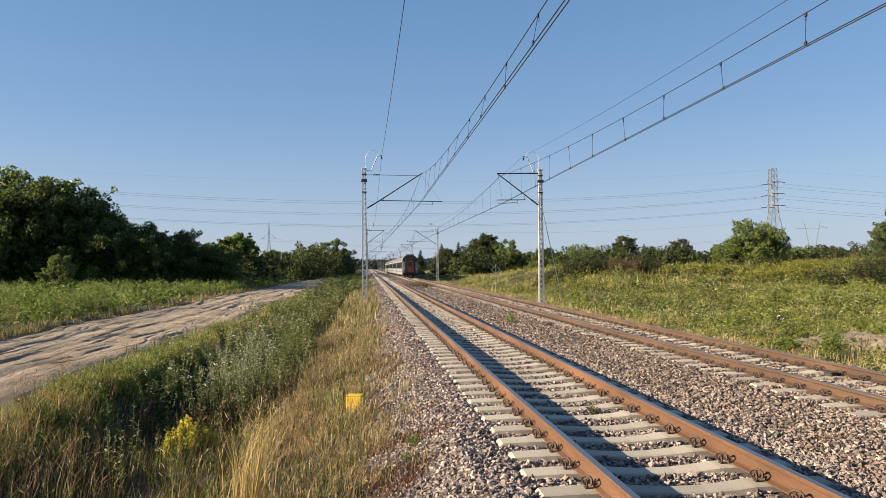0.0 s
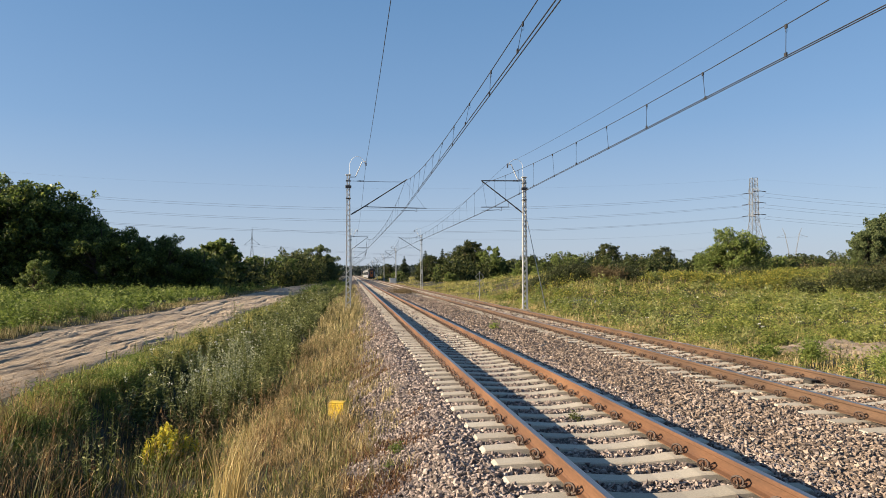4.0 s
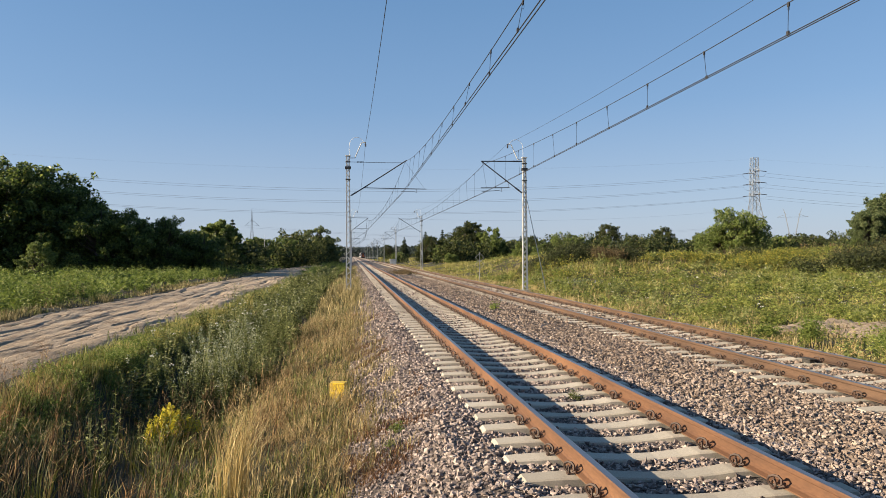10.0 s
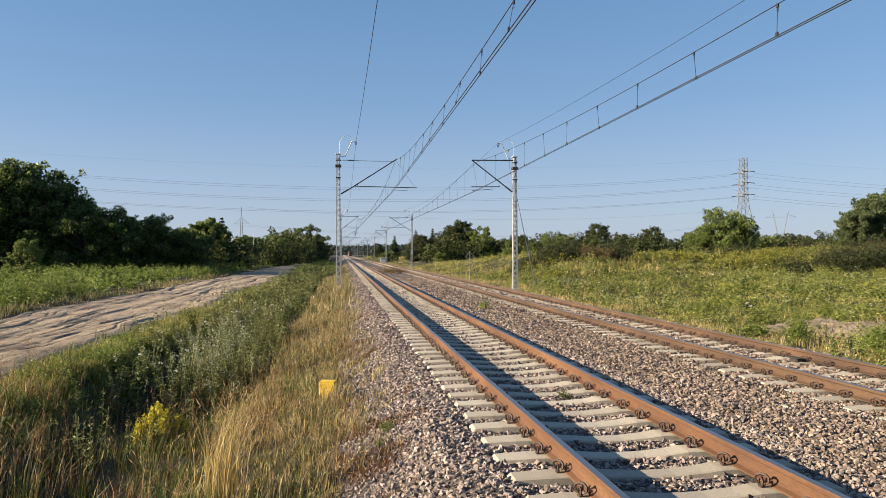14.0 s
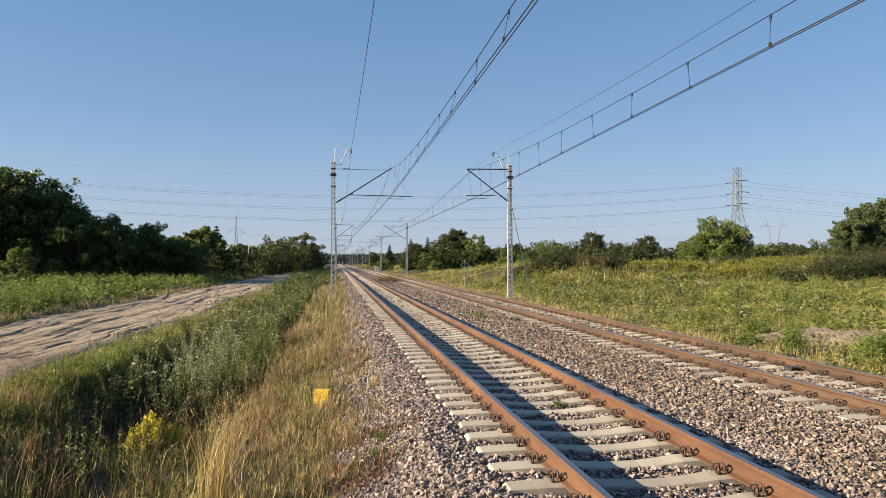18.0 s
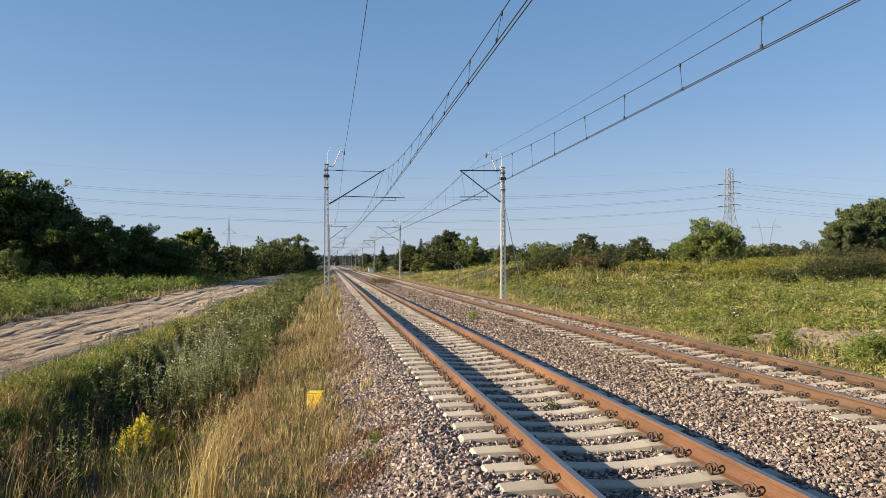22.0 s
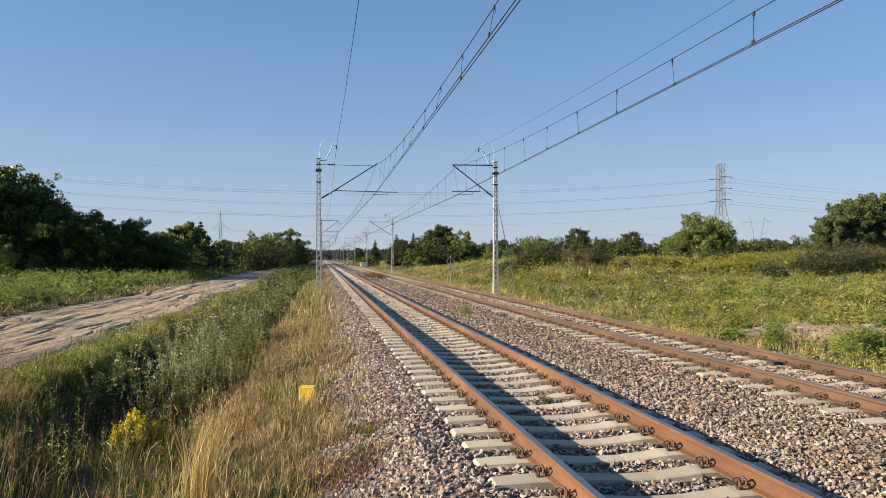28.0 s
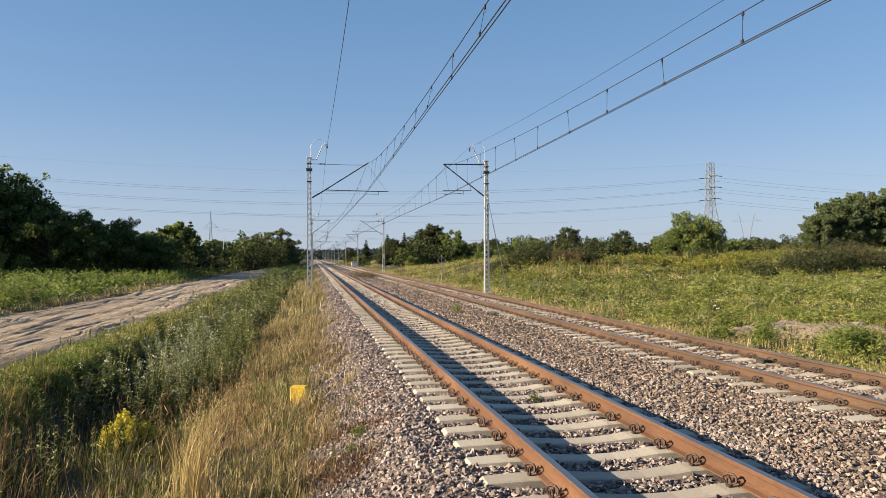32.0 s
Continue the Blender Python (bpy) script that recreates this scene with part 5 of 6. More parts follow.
def weeds(x, y, z, h, leaf, count, width=0.12, droop=0.0, taper=True):
    """Upright leafy stalks: a stem slip and leaves all the way up."""
    n = len(x)
    base = np.stack([x, y, z], 1)
    lean = rng.normal(0, 0.14, (n, 2))
    t = rng.uniform(0.12, 1.0, (n, count))
    a = rng.uniform(0, 2 * np.pi, (n, count))
    r = width * (1.15 - 0.85 * t if taper else np.ones_like(t)) * rng.uniform(0.25, 1, (n, count)) * (h / h.mean())[:, None]
    p = np.stack([x[:, None] + lean[:, :1] * t * h[:, None] + r * np.cos(a), y[:, None] + lean[:, 1:] * t * h[:, None] + r * np.sin(a), z[:, None] + t * h[:, None]], -1)
    out = np.stack([np.cos(a), np.sin(a), rng.normal(0.55 - droop, 0.4, a.shape)], -1)
    out /= np.linalg.norm(out, axis=-1)[..., None]
    wv = np.cross(out, rng.normal(0, 1, out.shape))
    wv /= np.linalg.norm(wv, axis=-1)[..., None]
    L = (leaf * rng.uniform(0.6, 1.3, t.shape) * (1.15 - 0.6 * t if taper else 1.0))[..., None]
    v = np.stack([p, p + out * L * 0.5 + wv * L * 0.17, p + out * L, p + out * L * 0.5 - wv * L * 0.17], 2).reshape(-1, 3)
    q = np.arange(len(v)).reshape(-1, 4)
    return v, q


def scatter(x0, x1, y0, y1, n):
    return rng.uniform(x0, x1, int(n)), rng.uniform(y0, y1, int(n))


def join(pairs):
    V, F, off = [], [], 0
    for v, f in pairs:
        V.append(v)
        F.append(f + off)
        off += len(v)
    return np.concatenate(V), np.concatenate(F)


def growth(name, pairs, mat, label, category="grass"):
    v, f = join(pairs)
    return tagged(new(name, mesh_fast(name, v, f, mat)), label, category, kind="stuff")


def lumps(x, y, s=1.0, seed=0.0):
    """0..1 patchiness of a stand of plants."""
    return np.clip(0.5 + 0.5 * np.sin(x * 1.7 * s + 2.1 * np.sin(y * 0.9 * s + seed) + seed) * np.sin(y * 1.3 * s + 1.7 * np.sin(x * 1.1 * s - seed)), 0, 1)


def kept(x, y, prob):
    k = rng.uniform(0, 1, len(x)) < prob
    return x[k], y[k]


def top_z(x, y):
    """Whatever lies uppermost: soil or the foot of the ballast."""
    return np.where((x > -0.12) & (x < 10.3), np.maximum(ground_z(x, y), bed_z(x, y)), ground_z(x, y))


def low_growth(x, y):
    """Plants stay low over the open part of the ditch."""
    return np.where((x > -4.9) & (x < -1.9) & (y > 13.2) & (y < 18), 0.5, 1.0)


def tufts(x0, x1, y0, y1, n, per, h, w, spread=0.10, lean=0.45, prob=None, wind=(0.12, 0.06)):
    """Tufts of grass: blades that fan out from a common foot, each tuft of its own height."""
    cx, cy = scatter(x0, x1, y0, y1, n)
    if prob is not None:
        cx, cy = kept(cx, cy, prob(cx, cy))
    m = len(cx)
    th = rng.uniform(0.5, 1.25, m) * (0.45 + 0.85 * lumps(cx, cy, 1.8, 1))
    k = np.repeat(np.arange(m), per)
    x, y = cx[k] + rng.normal(0, spread, len(k)), cy[k] + rng.normal(0, spread, len(k))
    return blades(x, y, top_z(x, y) - 0.02, rng.uniform(0.45, 1.1, len(k)) * th[k] * h * low_growth(x, y), w * rng.uniform(0.6, 1.4, len(k)), lean, wind)


def build_left_grass():
    clear = lambda x, y: np.where((np.abs(x + 0.22) < 0.42) & (y > 11.85) & (y < 12.5), 0.04, 1.0)
    strip = lambda x, y: np.interp(x, [-2.2, -1.4, -0.2, 0.25, 0.75], [0.1, 0.9, 1, 0.6, 0.0]) * np.clip(lumps(x, y, 1.3, 3) * 1.5 - 0.25, 0.06, 1) * clear(x, y)
    P = [tufts(-2.2, 0.7, 6.8, 9, 320, 20, 0.32, 0.009, 0.09, 0.6, strip), tufts(-2.2, 0.4, -9, 6.8, 900, 14, 0.30, 0.030, 0.10, 0.6, strip), tufts(-2.0, 0.7, 9, 16, 760, 16, 0.31, 0.010, 0.10, 0.55, strip),
         tufts(-1.8, 0.7, 16, 30, 900, 14, 0.46, 0.015, 0.12, prob=strip), tufts(-1.7, 0.5, 30, 60, 1100, 15, 0.62, 0.024, 0.16, prob=strip), tufts(-0.46, 0.0, 11.7, 12.08, 46, 12, 0.26, 0.010, 0.07, 0.4), tufts(-5.9, -3.9, 8, 13, 240, 15, 0.44, 0.010, 0.09, 0.5, lambda x, y: np.clip(lumps(x, y, 1.7, 7) * 2.6 - 1.0, 0, 1)), tufts(-0.6, 0.2, 38, 43.6, 90, 16, 0.85, 0.018, 0.12, 0.3), tufts(-1.7, 0.2, 60, 160, 900, 10, 0.5, 0.06, 0.3)]
    P += [tufts(-13.6, -12.2, y0, y1, n, 14, 0.34, w, 0.12, prob=lambda x, y: np.clip(lumps(x, y, 0.6, 4) * 2 - 0.5, 0.1, 1)) for y0, y1, n, w in ((16, 32, 420, 0.02), (32, 60, 420, 0.034), (60, 110, 300, 0.06))]
    growth("dry_grass", P, M_DRY, "dry golden grass in tufts along the edge of the ballast")
    some = lambda x, y: np.clip(lumps(x, y, 1.3, 5) * 1.7 - 0.45, 0.03, 1) * clear(x, y) * np.interp(x, [-5.2, -4.4, -2.4, -1.9], [0.8, 0.45, 0.45, 1])
    P = [tufts(-6.0, -0.2, -9, 6.8, 3600, 12, 0.30, 0.034, 0.12, 0.7), tufts(-16, -12.3, -9, 14, 700, 10, 0.4, 0.03, 0.2), tufts(-6.0, -0.2, 6.8, 9, 420, 18, 0.36, 0.010, 0.10, 0.6, some), tufts(-6.2, -0.1, 9, 16, 1000, 16, 0.36, 0.011, 0.12, 0.6, some),
         tufts(-6.4, 0.0, 16, 30, 700, 13, 0.36, 0.02, 0.14, prob=some), tufts(-6.4, 0.0, 30, 60, 700, 14, 0.4, 0.03, 0.2, prob=some), tufts(-6.4, 0.0, 60, 140, 500, 10, 0.45, 0.06, 0.3)]
    for y0, y1, n, w in ((8, 20, 420, 0.013), (20, 40, 380, 0.022), (40, 90, 500, 0.05), (90, 250, 400, 0.12)):
        P.append(tufts(-6.1, -5.0, y0, y1, n, 12, 0.17, w * 1.2, 0.09 if y0 < 40 else 0.25))
    for y0, y1, n, w in ((14, 30, 1000, 0.022), (30, 60, 800, 0.045), (60, 130, 450, 0.09), (130, 300, 300, 0.2)):
        P.append(tufts(-26 if y1 < 40 else -44, -12.2, y0, y1, int(n * (1 if y1 < 40 else 1.6)), 13, 0.42, w, 0.16 if y0 < 60 else 0.4, prob=lambda x, y: np.interp(x, [-26, -12.9, -12.2], [1, 1, 0.2])))
    verge = [tufts(-6.0, -4.5, y0, y1, n, 12, 0.30, w, 0.1) for y0, y1, n, w in ((6, 16, 1300, 0.010), (16, 32, 1000, 0.016), (32, 60, 420, 0.035), (60, 120, 300, 0.07))]
    growth("verge_grass", verge, M_FIELD, "yellowing grass on the sunny bank between road and ditch")
    deep = lambda x, y: np.clip(lumps(x, y, 1.5, 4.2) * 2.4 - 0.7, 0.05, 1) * np.interp(x, [-2.6, -1.9], [1, 0.2])
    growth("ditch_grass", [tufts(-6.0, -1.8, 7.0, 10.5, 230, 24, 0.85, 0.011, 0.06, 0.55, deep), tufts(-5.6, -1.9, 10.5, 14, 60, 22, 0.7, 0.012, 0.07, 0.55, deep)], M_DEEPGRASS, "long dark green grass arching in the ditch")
    growth("green_grass", P, M_GRASS, "green grass on the verges of the dirt road and ditch")
    reds = lambda x, y: np.clip(lumps(x, y, 1.9, 1) * 4 - 2.0, 0, 1) * (x > -5.7) * np.interp(x, [-4.2, -3.4, -2.2, -1.8], [1, 0.35, 0.35, 0.7]) * np.where((x > -4.8) & (x < -1.9) & (y > 13), 0.06, 1)
    x, y = scatter(-6.2, -0.9, 7.5, 14, 2300)
    x, y = kept(x, y, reds(x, y))
    P = [seed_heads(x, y, ground_z(x, y), rng.uniform(0.45, 0.95, len(x)) * low_growth(x, y), np.full(len(x), 0.12)), tufts(-6.0, -1.0, 7.5, 13.5, 520, 15, 0.5, 0.010, 0.09, 0.4, reds)]
    growth("seed_grass", P, M_REDGRASS, "tall reddish brown grass gone to seed")
    x, y = scatter(-5.5, 0.0, 7, 26, 1100)
    x, y = kept(x, y, np.where((x < -1.7) & (y > 9.5) & (y < 20), 0.04, 1.0) * np.clip(lumps(x, y, 1.5, 8) * 2 - 0.6, 0.05, 1))
    hx, hy = scatter(-2.3, 0.25, 6.6, 26, 5200)
    hx, hy = kept(hx, hy, clear(hx, hy) * np.interp(hx, [-1.9, -1.3, -0.1, 0.25], [0.0, 1, 1, 0.3]) * np.clip(lumps(hx, hy, 1.9, 2.5) * 2.6 - 0.7, 0.05, 1))
    n = len(hx) // 3
    growth("bent_grass", [seed_heads(hx[n:], hy[n:], top_z(hx[n:], hy[n:]), rng.uniform(0.22, 0.52, len(hx) - n), np.full(len(hx) - n, 0.11), 0.45)], M_TAN, "fine tan bent grass gone to seed beside the ballast")
    growth("red_bent_grass", [seed_heads(hx[:n], hy[:n], top_z(hx[:n], hy[:n]), rng.uniform(0.25, 0.55, n), np.full(n, 0.10), 0.4)], M_REDGRASS, "reddish bent grass gone to seed beside the ballast")
    growth("straw_stalks", [seed_heads(x, y, ground_z(x, y), rng.uniform(0.45, 1.0, len(x)), np.full(len(x), 0.10))], M_DRY, "tall straw-coloured grass stalks with feathery heads")


def bushes(x0, x1, y0, y1, n, stems, leaves, h, leaf, rad, prob=None, width=0.13):
    """Bushy herbs: several leafy stems fanning from one root."""
    cx, cy = scatter(x0, x1, y0, y1, n)
    if prob is not None:
        cx, cy = kept(cx, cy, prob(cx, cy))
    m = len(cx)
    k = np.repeat(np.arange(m), stems)
    th = rng.uniform(0.5, 1.15, m) * (0.45 + 0.85 * lumps(cx, cy, 1.1, 4))
    x, y = cx[k] + rng.normal(0, rad, len(k)), cy[k] + rng.normal(0, rad, len(k))
    hh = th[k] * h * rng.uniform(0.65, 1.1, len(k))
    return weeds(x, y, ground_z(x, y) - 0.03, hh, leaf, leaves, width), np.stack([x, y, ground_z(x, y) + hh], 1)


def herbs(cx, cy, h, stems, leaves, leaf, fan=0.45, foot=0.10, wide=0.15, droop=0.1):
    """Herb plants of a given height: stems that fan out of one root into a rounded clump, with pointed leaves and bare feet."""
    m = len(cx)
    k = np.repeat(np.arange(m), stems)
    n = len(k)
    a, o = rng.uniform(0, 2 * np.pi, n), np.sqrt(rng.uniform(0, 1, n))
    hh = h[k] * (1.06 - 0.38 * o ** 2) * rng.uniform(0.72, 1.1, n)
    gx, gy = cx[k] + foot * o * np.cos(a), cy[k] + foot * o * np.sin(a)
    base = np.stack([gx, gy, ground_z(gx, gy) - 0.03], 1)
    tip = base + np.stack([fan * o * np.cos(a), fan * o * np.sin(a), np.ones(n)], 1) * hh[:, None]
    side = np.stack([-np.sin(a), np.cos(a), np.zeros(n)], 1) * 0.006
    stem = np.stack([base - side, base + side, tip + side * 0.4, tip - side * 0.4], 1).reshape(-1, 4, 3)
    t = rng.uniform(0.1, 1.0, (n, leaves)) ** 0.75
    b = rng.uniform(0, 2 * np.pi, (n, leaves))
    p = base[:, None] + (tip - base)[:, None] * t[..., None]
    out = np.stack([np.cos(b), np.sin(b), rng.normal(0.45, 0.45, b.shape) - droop], -1)
    out /= np.linalg.norm(out, axis=-1)[..., None]
    w = np.cross(out, rng.normal(0, 1, out.shape))
    w /= np.linalg.norm(w, axis=-1)[..., None]
    L = (leaf * rng.uniform(0.55, 1.35, t.shape) * (1.25 - 0.75 * t))[..., None]
    sag = np.array([0, 0, -1]) * L * 0.12
    lv = np.stack([p, p + out * L * 0.45 + w * L * wide, p + out * L + sag, p + out * L * 0.45 - w * L * wide], 2).reshape(-1, 4, 3)
    v = np.concatenate([stem, lv]).reshape(-1, 3)
    return (v, np.arange(len(v)).reshape(-1, 4)), tip


def stand(x0, x1, y0, y1, n, prob=None):
    """Places and relative heights of plants that stand in groups."""
    x, y = scatter(x0, x1, y0, y1, n)
    if prob is not None:
        x, y = kept(x, y, prob(x, y))
    return x, y, rng.uniform(0.6, 1.15, len(x)) * (0.5 + 0.65 * lumps(x, y, 1.3, 4))


def panicles(tips, r, per, size):
    """Upright sprays of small pale flower heads at the tips of stems."""
    return leaf_cloud(tips, np.full(len(tips), r), len(tips) * per, size, 2.2, 1.6)


def build_ditch_weeds():
    P, G, W, K = [], [], [], []
    dit = lambda x, y: np.interp(x, [-5.0, -4.3, -2.5, -1.7], [0.12, 1, 1, 0.12]) * np.clip(lumps(x, y, 1.7, 2) * 3.4 - 1.3, 0.03, 1) * np.interp(y, [11.5, 14.2, 15.8], [0.04, 0.12, 1])
    for y0, y1, n, st, c, lf, hh in ((11.5, 18, 150, 12, 44, 0.11, 1.6), (18, 32, 300, 12, 32, 0.13, 1.7), (32, 60, 380, 9, 18, 0.22, 1.62), (60, 130, 460, 7, 12, 0.34, 1.4)):
        x, y, h = stand(-5.0, -1.6, y0, y1, n, dit)
        v, tips = herbs(x, y, h * hh, st, c, lf, 0.36)
        P.append(v)
        near = (tips[:, 1] > 13) & (tips[:, 1] < 34)
        k = rng.uniform(0, 1, len(tips)) < np.where(near, 0.16, 0.06) * (lumps(tips[:, 0], tips[:, 1], 1.1, 5) > 0.5)
        K.append(panicles(tips[k], 0.05 if y0 < 30 else 0.09, 18 if y0 < 30 else 8, 0.026 if y0 < 30 else 0.06))
        k = rng.uniform(0, 1, len(tips)) < np.where((tips[:, 0] < -2.6) & near, 0.05, 0.005)
        if k.any():
            W.append(leaf_cloud(tips[k] + np.array([0, 0, 0.05]), np.full(k.sum(), 0.06), int(k.sum()) * 14, 0.026, 0.35, 1.0))
    x, y = rng.normal(-3.3, 0.45, 26), rng.uniform(15.6, 20.5, 26)
    v, tips = herbs(x, y, rng.uniform(1.5, 1.95, 26), 8, 36, 0.10, 0.28)
    P.append(v)
    K.append(panicles(np.concatenate([tips, tips - np.array([0, 0, 0.14])]), 0.055, 12, 0.026))
    growth("mugwort", P, M_WEED, "grey-green mugwort and thistles crowding the ditch", "weeds")
    growth("mugwort_panicles", K, M_PANICLE, "pale grey-green flower sprays on the ditch weeds", "weeds")
    growth("white_flowers", W, M_WFLOWER, "small white flower heads among the ditch weeds", "flowers")
    # leafy thistles that stand singly over the dark hollow
    x, y = scatter(-5.4, -2.0, 8.2, 13.2, 20)
    growth("thistles", [herbs(x, y, rng.uniform(0.5, 1.0, 20), 2, 34, 0.085, 0.18, 0.04)[0]], M_WEED, "upright leafy thistles standing singly in the ditch", "weeds")
    G.append(bushes(-6.0, -5.0, 8, 30, 200, 6, 20, 0.26, 0.09, 0.15)[0])
    G.append(bushes(-5.4, -4.5, 8, 19, 60, 7, 24, 0.5, 0.08, 0.12)[0])
    for x0, x1, y0, y1, n, c, hh, lf in ((-24, -13.2, 20, 45, 900, 16, 0.7, 0.18), (-42, -13.2, 40, 92, 2600, 13, 1.2, 0.32), (-18, -12.8, 90, 260, 800, 12, 1.1, 0.45), (-6.5, -1.2, 90, 260, 700, 12, 0.9, 0.4)):
        x, y = scatter(x0, x1, y0, y1, n)
        x, y = kept(x, y, 0.2 + 0.8 * lumps(x, y, 0.4, 5))
        G.append(weeds(x, y, ground_z(x, y) - 0.03, rng.uniform(0.5, 1.2, len(x)) * hh, lf, c, 0.14 * lf / 0.1))
    for x0, x1, y0, y1, n, st, c, hh, lf in ((-26, -13.0, 20, 44, 560, 11, 15, 1.4, 0.20), (-44, -13.2, 44, 84, 760, 8, 11, 1.35, 0.32)):
        x, y, h = stand(x0, x1, y0, y1, n, lambda x, y: np.clip(lumps(x, y, 0.7, 6) * 2.4 - 0.7, 0.05, 1) * np.interp(x, [-14.6, -13.4], [1, 0.3]))
        G.append(herbs(x, y, h * hh, st, c, lf, 0.5, 0.2, 0.2)[0])
    growth("green_weeds", G, M_GREENWEED, "fresh green nettles and weeds along the verges", "weeds")
    x, y = scatter(-15.5, -13.0, 22, 40, 60)
    growth("dock_stalks", [weeds(x, y, ground_z(x, y), rng.uniform(0.8, 1.5, 60), 0.10, 40, 0.06)], M_BROWNWEED, "withered brown dock stalks beside the dirt road", "weeds")
    x, y = scatter(-5.2, -1.2, 8, 18, 260)
    x2, y2 = scatter(-4.7, -1.4, 7.2, 18.5, 1300)
    growth("dead_stalks", [blades(x2, y2, ground_z(x2, y2) - 0.01, rng.uniform(0.1, 0.38, 1300), np.full(1300, 0.010), 0.8), seed_heads(x, y, ground_z(x, y), rng.uniform(0.5, 1.2, len(x)), np.full(len(x), 0.08), 0.35)], M_BROWNWEED, "dead brown stalks standing in the ditch", "weeds")


def bare(x, y):
    """Few plants on the sand and on the scraped ground before it."""
    a = ((x - 16.4) / 3.0) ** 2 + ((y - 21.7) / 1.3) ** 2 + 0.5 * np.sin(x * 3.1) * np.sin(y * 2.7 + x)
    b = ((x - 14.2) / 2.6) ** 2 + ((y - 18.9) / 1.6) ** 2
    return np.where(a < 1, 0.10, np.where(b < 1, 0.35, 1.0))


def build_field():
    P = []
    for x0, x1, y0, y1, n, w, h in ((10.6, 45, 68, 150, 4200, 0.10, 0.7), (10.2, 36, 9, 28, 3600, 0.022, 0.38), (10.2, 48, 28, 48, 3800, 0.035, 0.42), (10.4, 75, 48, 74, 3600, 0.055, 0.5), (12, 120, 74, 130, 2400, 0.11, 0.55), (11, 90, 130, 260, 1500, 0.25, 0.7), (11, 40, 260, 600, 700, 0.5, 0.9)):
        P.append(tufts(x0, x1, y0, y1, n, 11, h * (0.5 if y0 < 30 else 0.65), w, 0.18 if y0 < 48 else 0.4, 0.8, lambda x, y: (0.3 + 0.7 * lumps(x, y, 0.4, 2)) * bare(x, y)))
    for x0, x1, y0, y1, n, w, h in ((10.4, 26, -9, 11, 1500, 0.04, 0.22), (10.4, 30, 11, 24, 2400, 0.03, 0.15), (10.4, 44, 24, 42, 3400, 0.045, 0.2), (10.6, 60, 42, 62, 3400, 0.075, 0.26), (14, 100, 58, 78, 3600, 0.10, 0.45)):
        P.append(tufts(x0, x1, y0, y1, n, 14, h, w, 0.22 if y0 < 42 else 0.4, 1.0, bare))
    growth("meadow_grass", P, M_FIELD, "uneven green meadow grass beside the far track")
    Q, Y, B, S = [], [], [], []
    for x0, x1, y0, y1, n, lf, hh, c in ((10.6, 36, 12, 30, 3600, 0.12, 0.45, 16), (11, 50, 30, 55, 3800, 0.19, 0.55, 14), (12, 80, 55, 75, 2400, 0.25, 0.75, 14), (14, 120, 72, 110, 1500, 0.36, 0.9, 11)):
        x, y = scatter(x0, x1, y0, y1, n)
        x, y = kept(x, y, (0.15 + 0.85 * lumps(x, y, 0.35, 4)) * bare(x, y))
        Q.append(weeds(x, y, ground_z(x, y) - 0.03, rng.uniform(0.5, 1.2, len(x)) * hh, lf, c, 0.2 * lf / 0.1))
    R = []
    for x0, x1, y0, y1, n, st, c, hh, lf in ((10.8, 36, 12, 30, 420, 12, 16, 0.85, 0.13), (11, 52, 30, 55, 800, 11, 12, 1.1, 0.20), (13, 84, 55, 72, 700, 9, 10, 1.3, 0.28)):
        for j, out in ((2, Q), (7, R)):
            x, y, h = stand(x0, x1, y0, y1, n, lambda x, y: np.clip(lumps(x, y, 0.42, j) * 2.0 - 0.7, 0.06, 1) * np.clip(lumps(x, y, 1.6, j + 1) * 3 - 1.2, 0.05, 1) * bare(x, y))
            out.append(herbs(x, y, h * hh, st, c, lf, 0.6, 0.22, 0.2)[0])
    growth("nettles", R, M_FIELDWEED, "silvery green weeds in loose clumps over the meadow", "weeds")
    growth("meadow_weeds", Q, M_MEADOW, "patches of leafy green weeds in the meadow", "weeds")
    for x0, x1, y0, y1, n, hh in ((15, 90, 56, 70, 6500, 0.8),):
        x, y = scatter(x0, x1, y0, y1, n)
        x, y = kept(x, y, np.clip(lumps(x, y, 0.3, 1.5) * 0.8 - 0.45, 0.01, 0.3))
        c = np.stack([x, y, ground_z(x, y) + hh * rng.uniform(0.5, 1.05, len(x))], 1)
        Y.append(leaf_cloud(c, np.full(len(x), 0.40), len(x) * 14, 0.06, 0.5, 1.8))
    for cx, cy, rx, ry, n in ((31, 62.5, 4, 2, 170), (40, 64.5, 4, 3, 260), (37, 60.5, 4, 1.5, 130), (17.5, 66, 3, 4, 35), (34, 58.5, 3, 1.5, 60), (16.2, 17.2, 0.6, 0.35, 40)):
        x, y = rng.normal(cx, rx * 0.5, n), rng.normal(cy, ry * 0.5, n)
        hh = rng.uniform(0.3, 0.95, n) * (1.0 if cy > 30 else 0.6)
        Y.append(leaf_cloud(np.stack([x, y, ground_z(x, y) + hh], 1), np.full(n, 0.32 if cy > 30 else 0.12), n * 26, 0.08 if cy > 30 else 0.03, 0.55, 1.8))
    growth("goldenrod_stand", Y, M_GOLD, "yellow goldenrod flowering on the bank", "flowers")
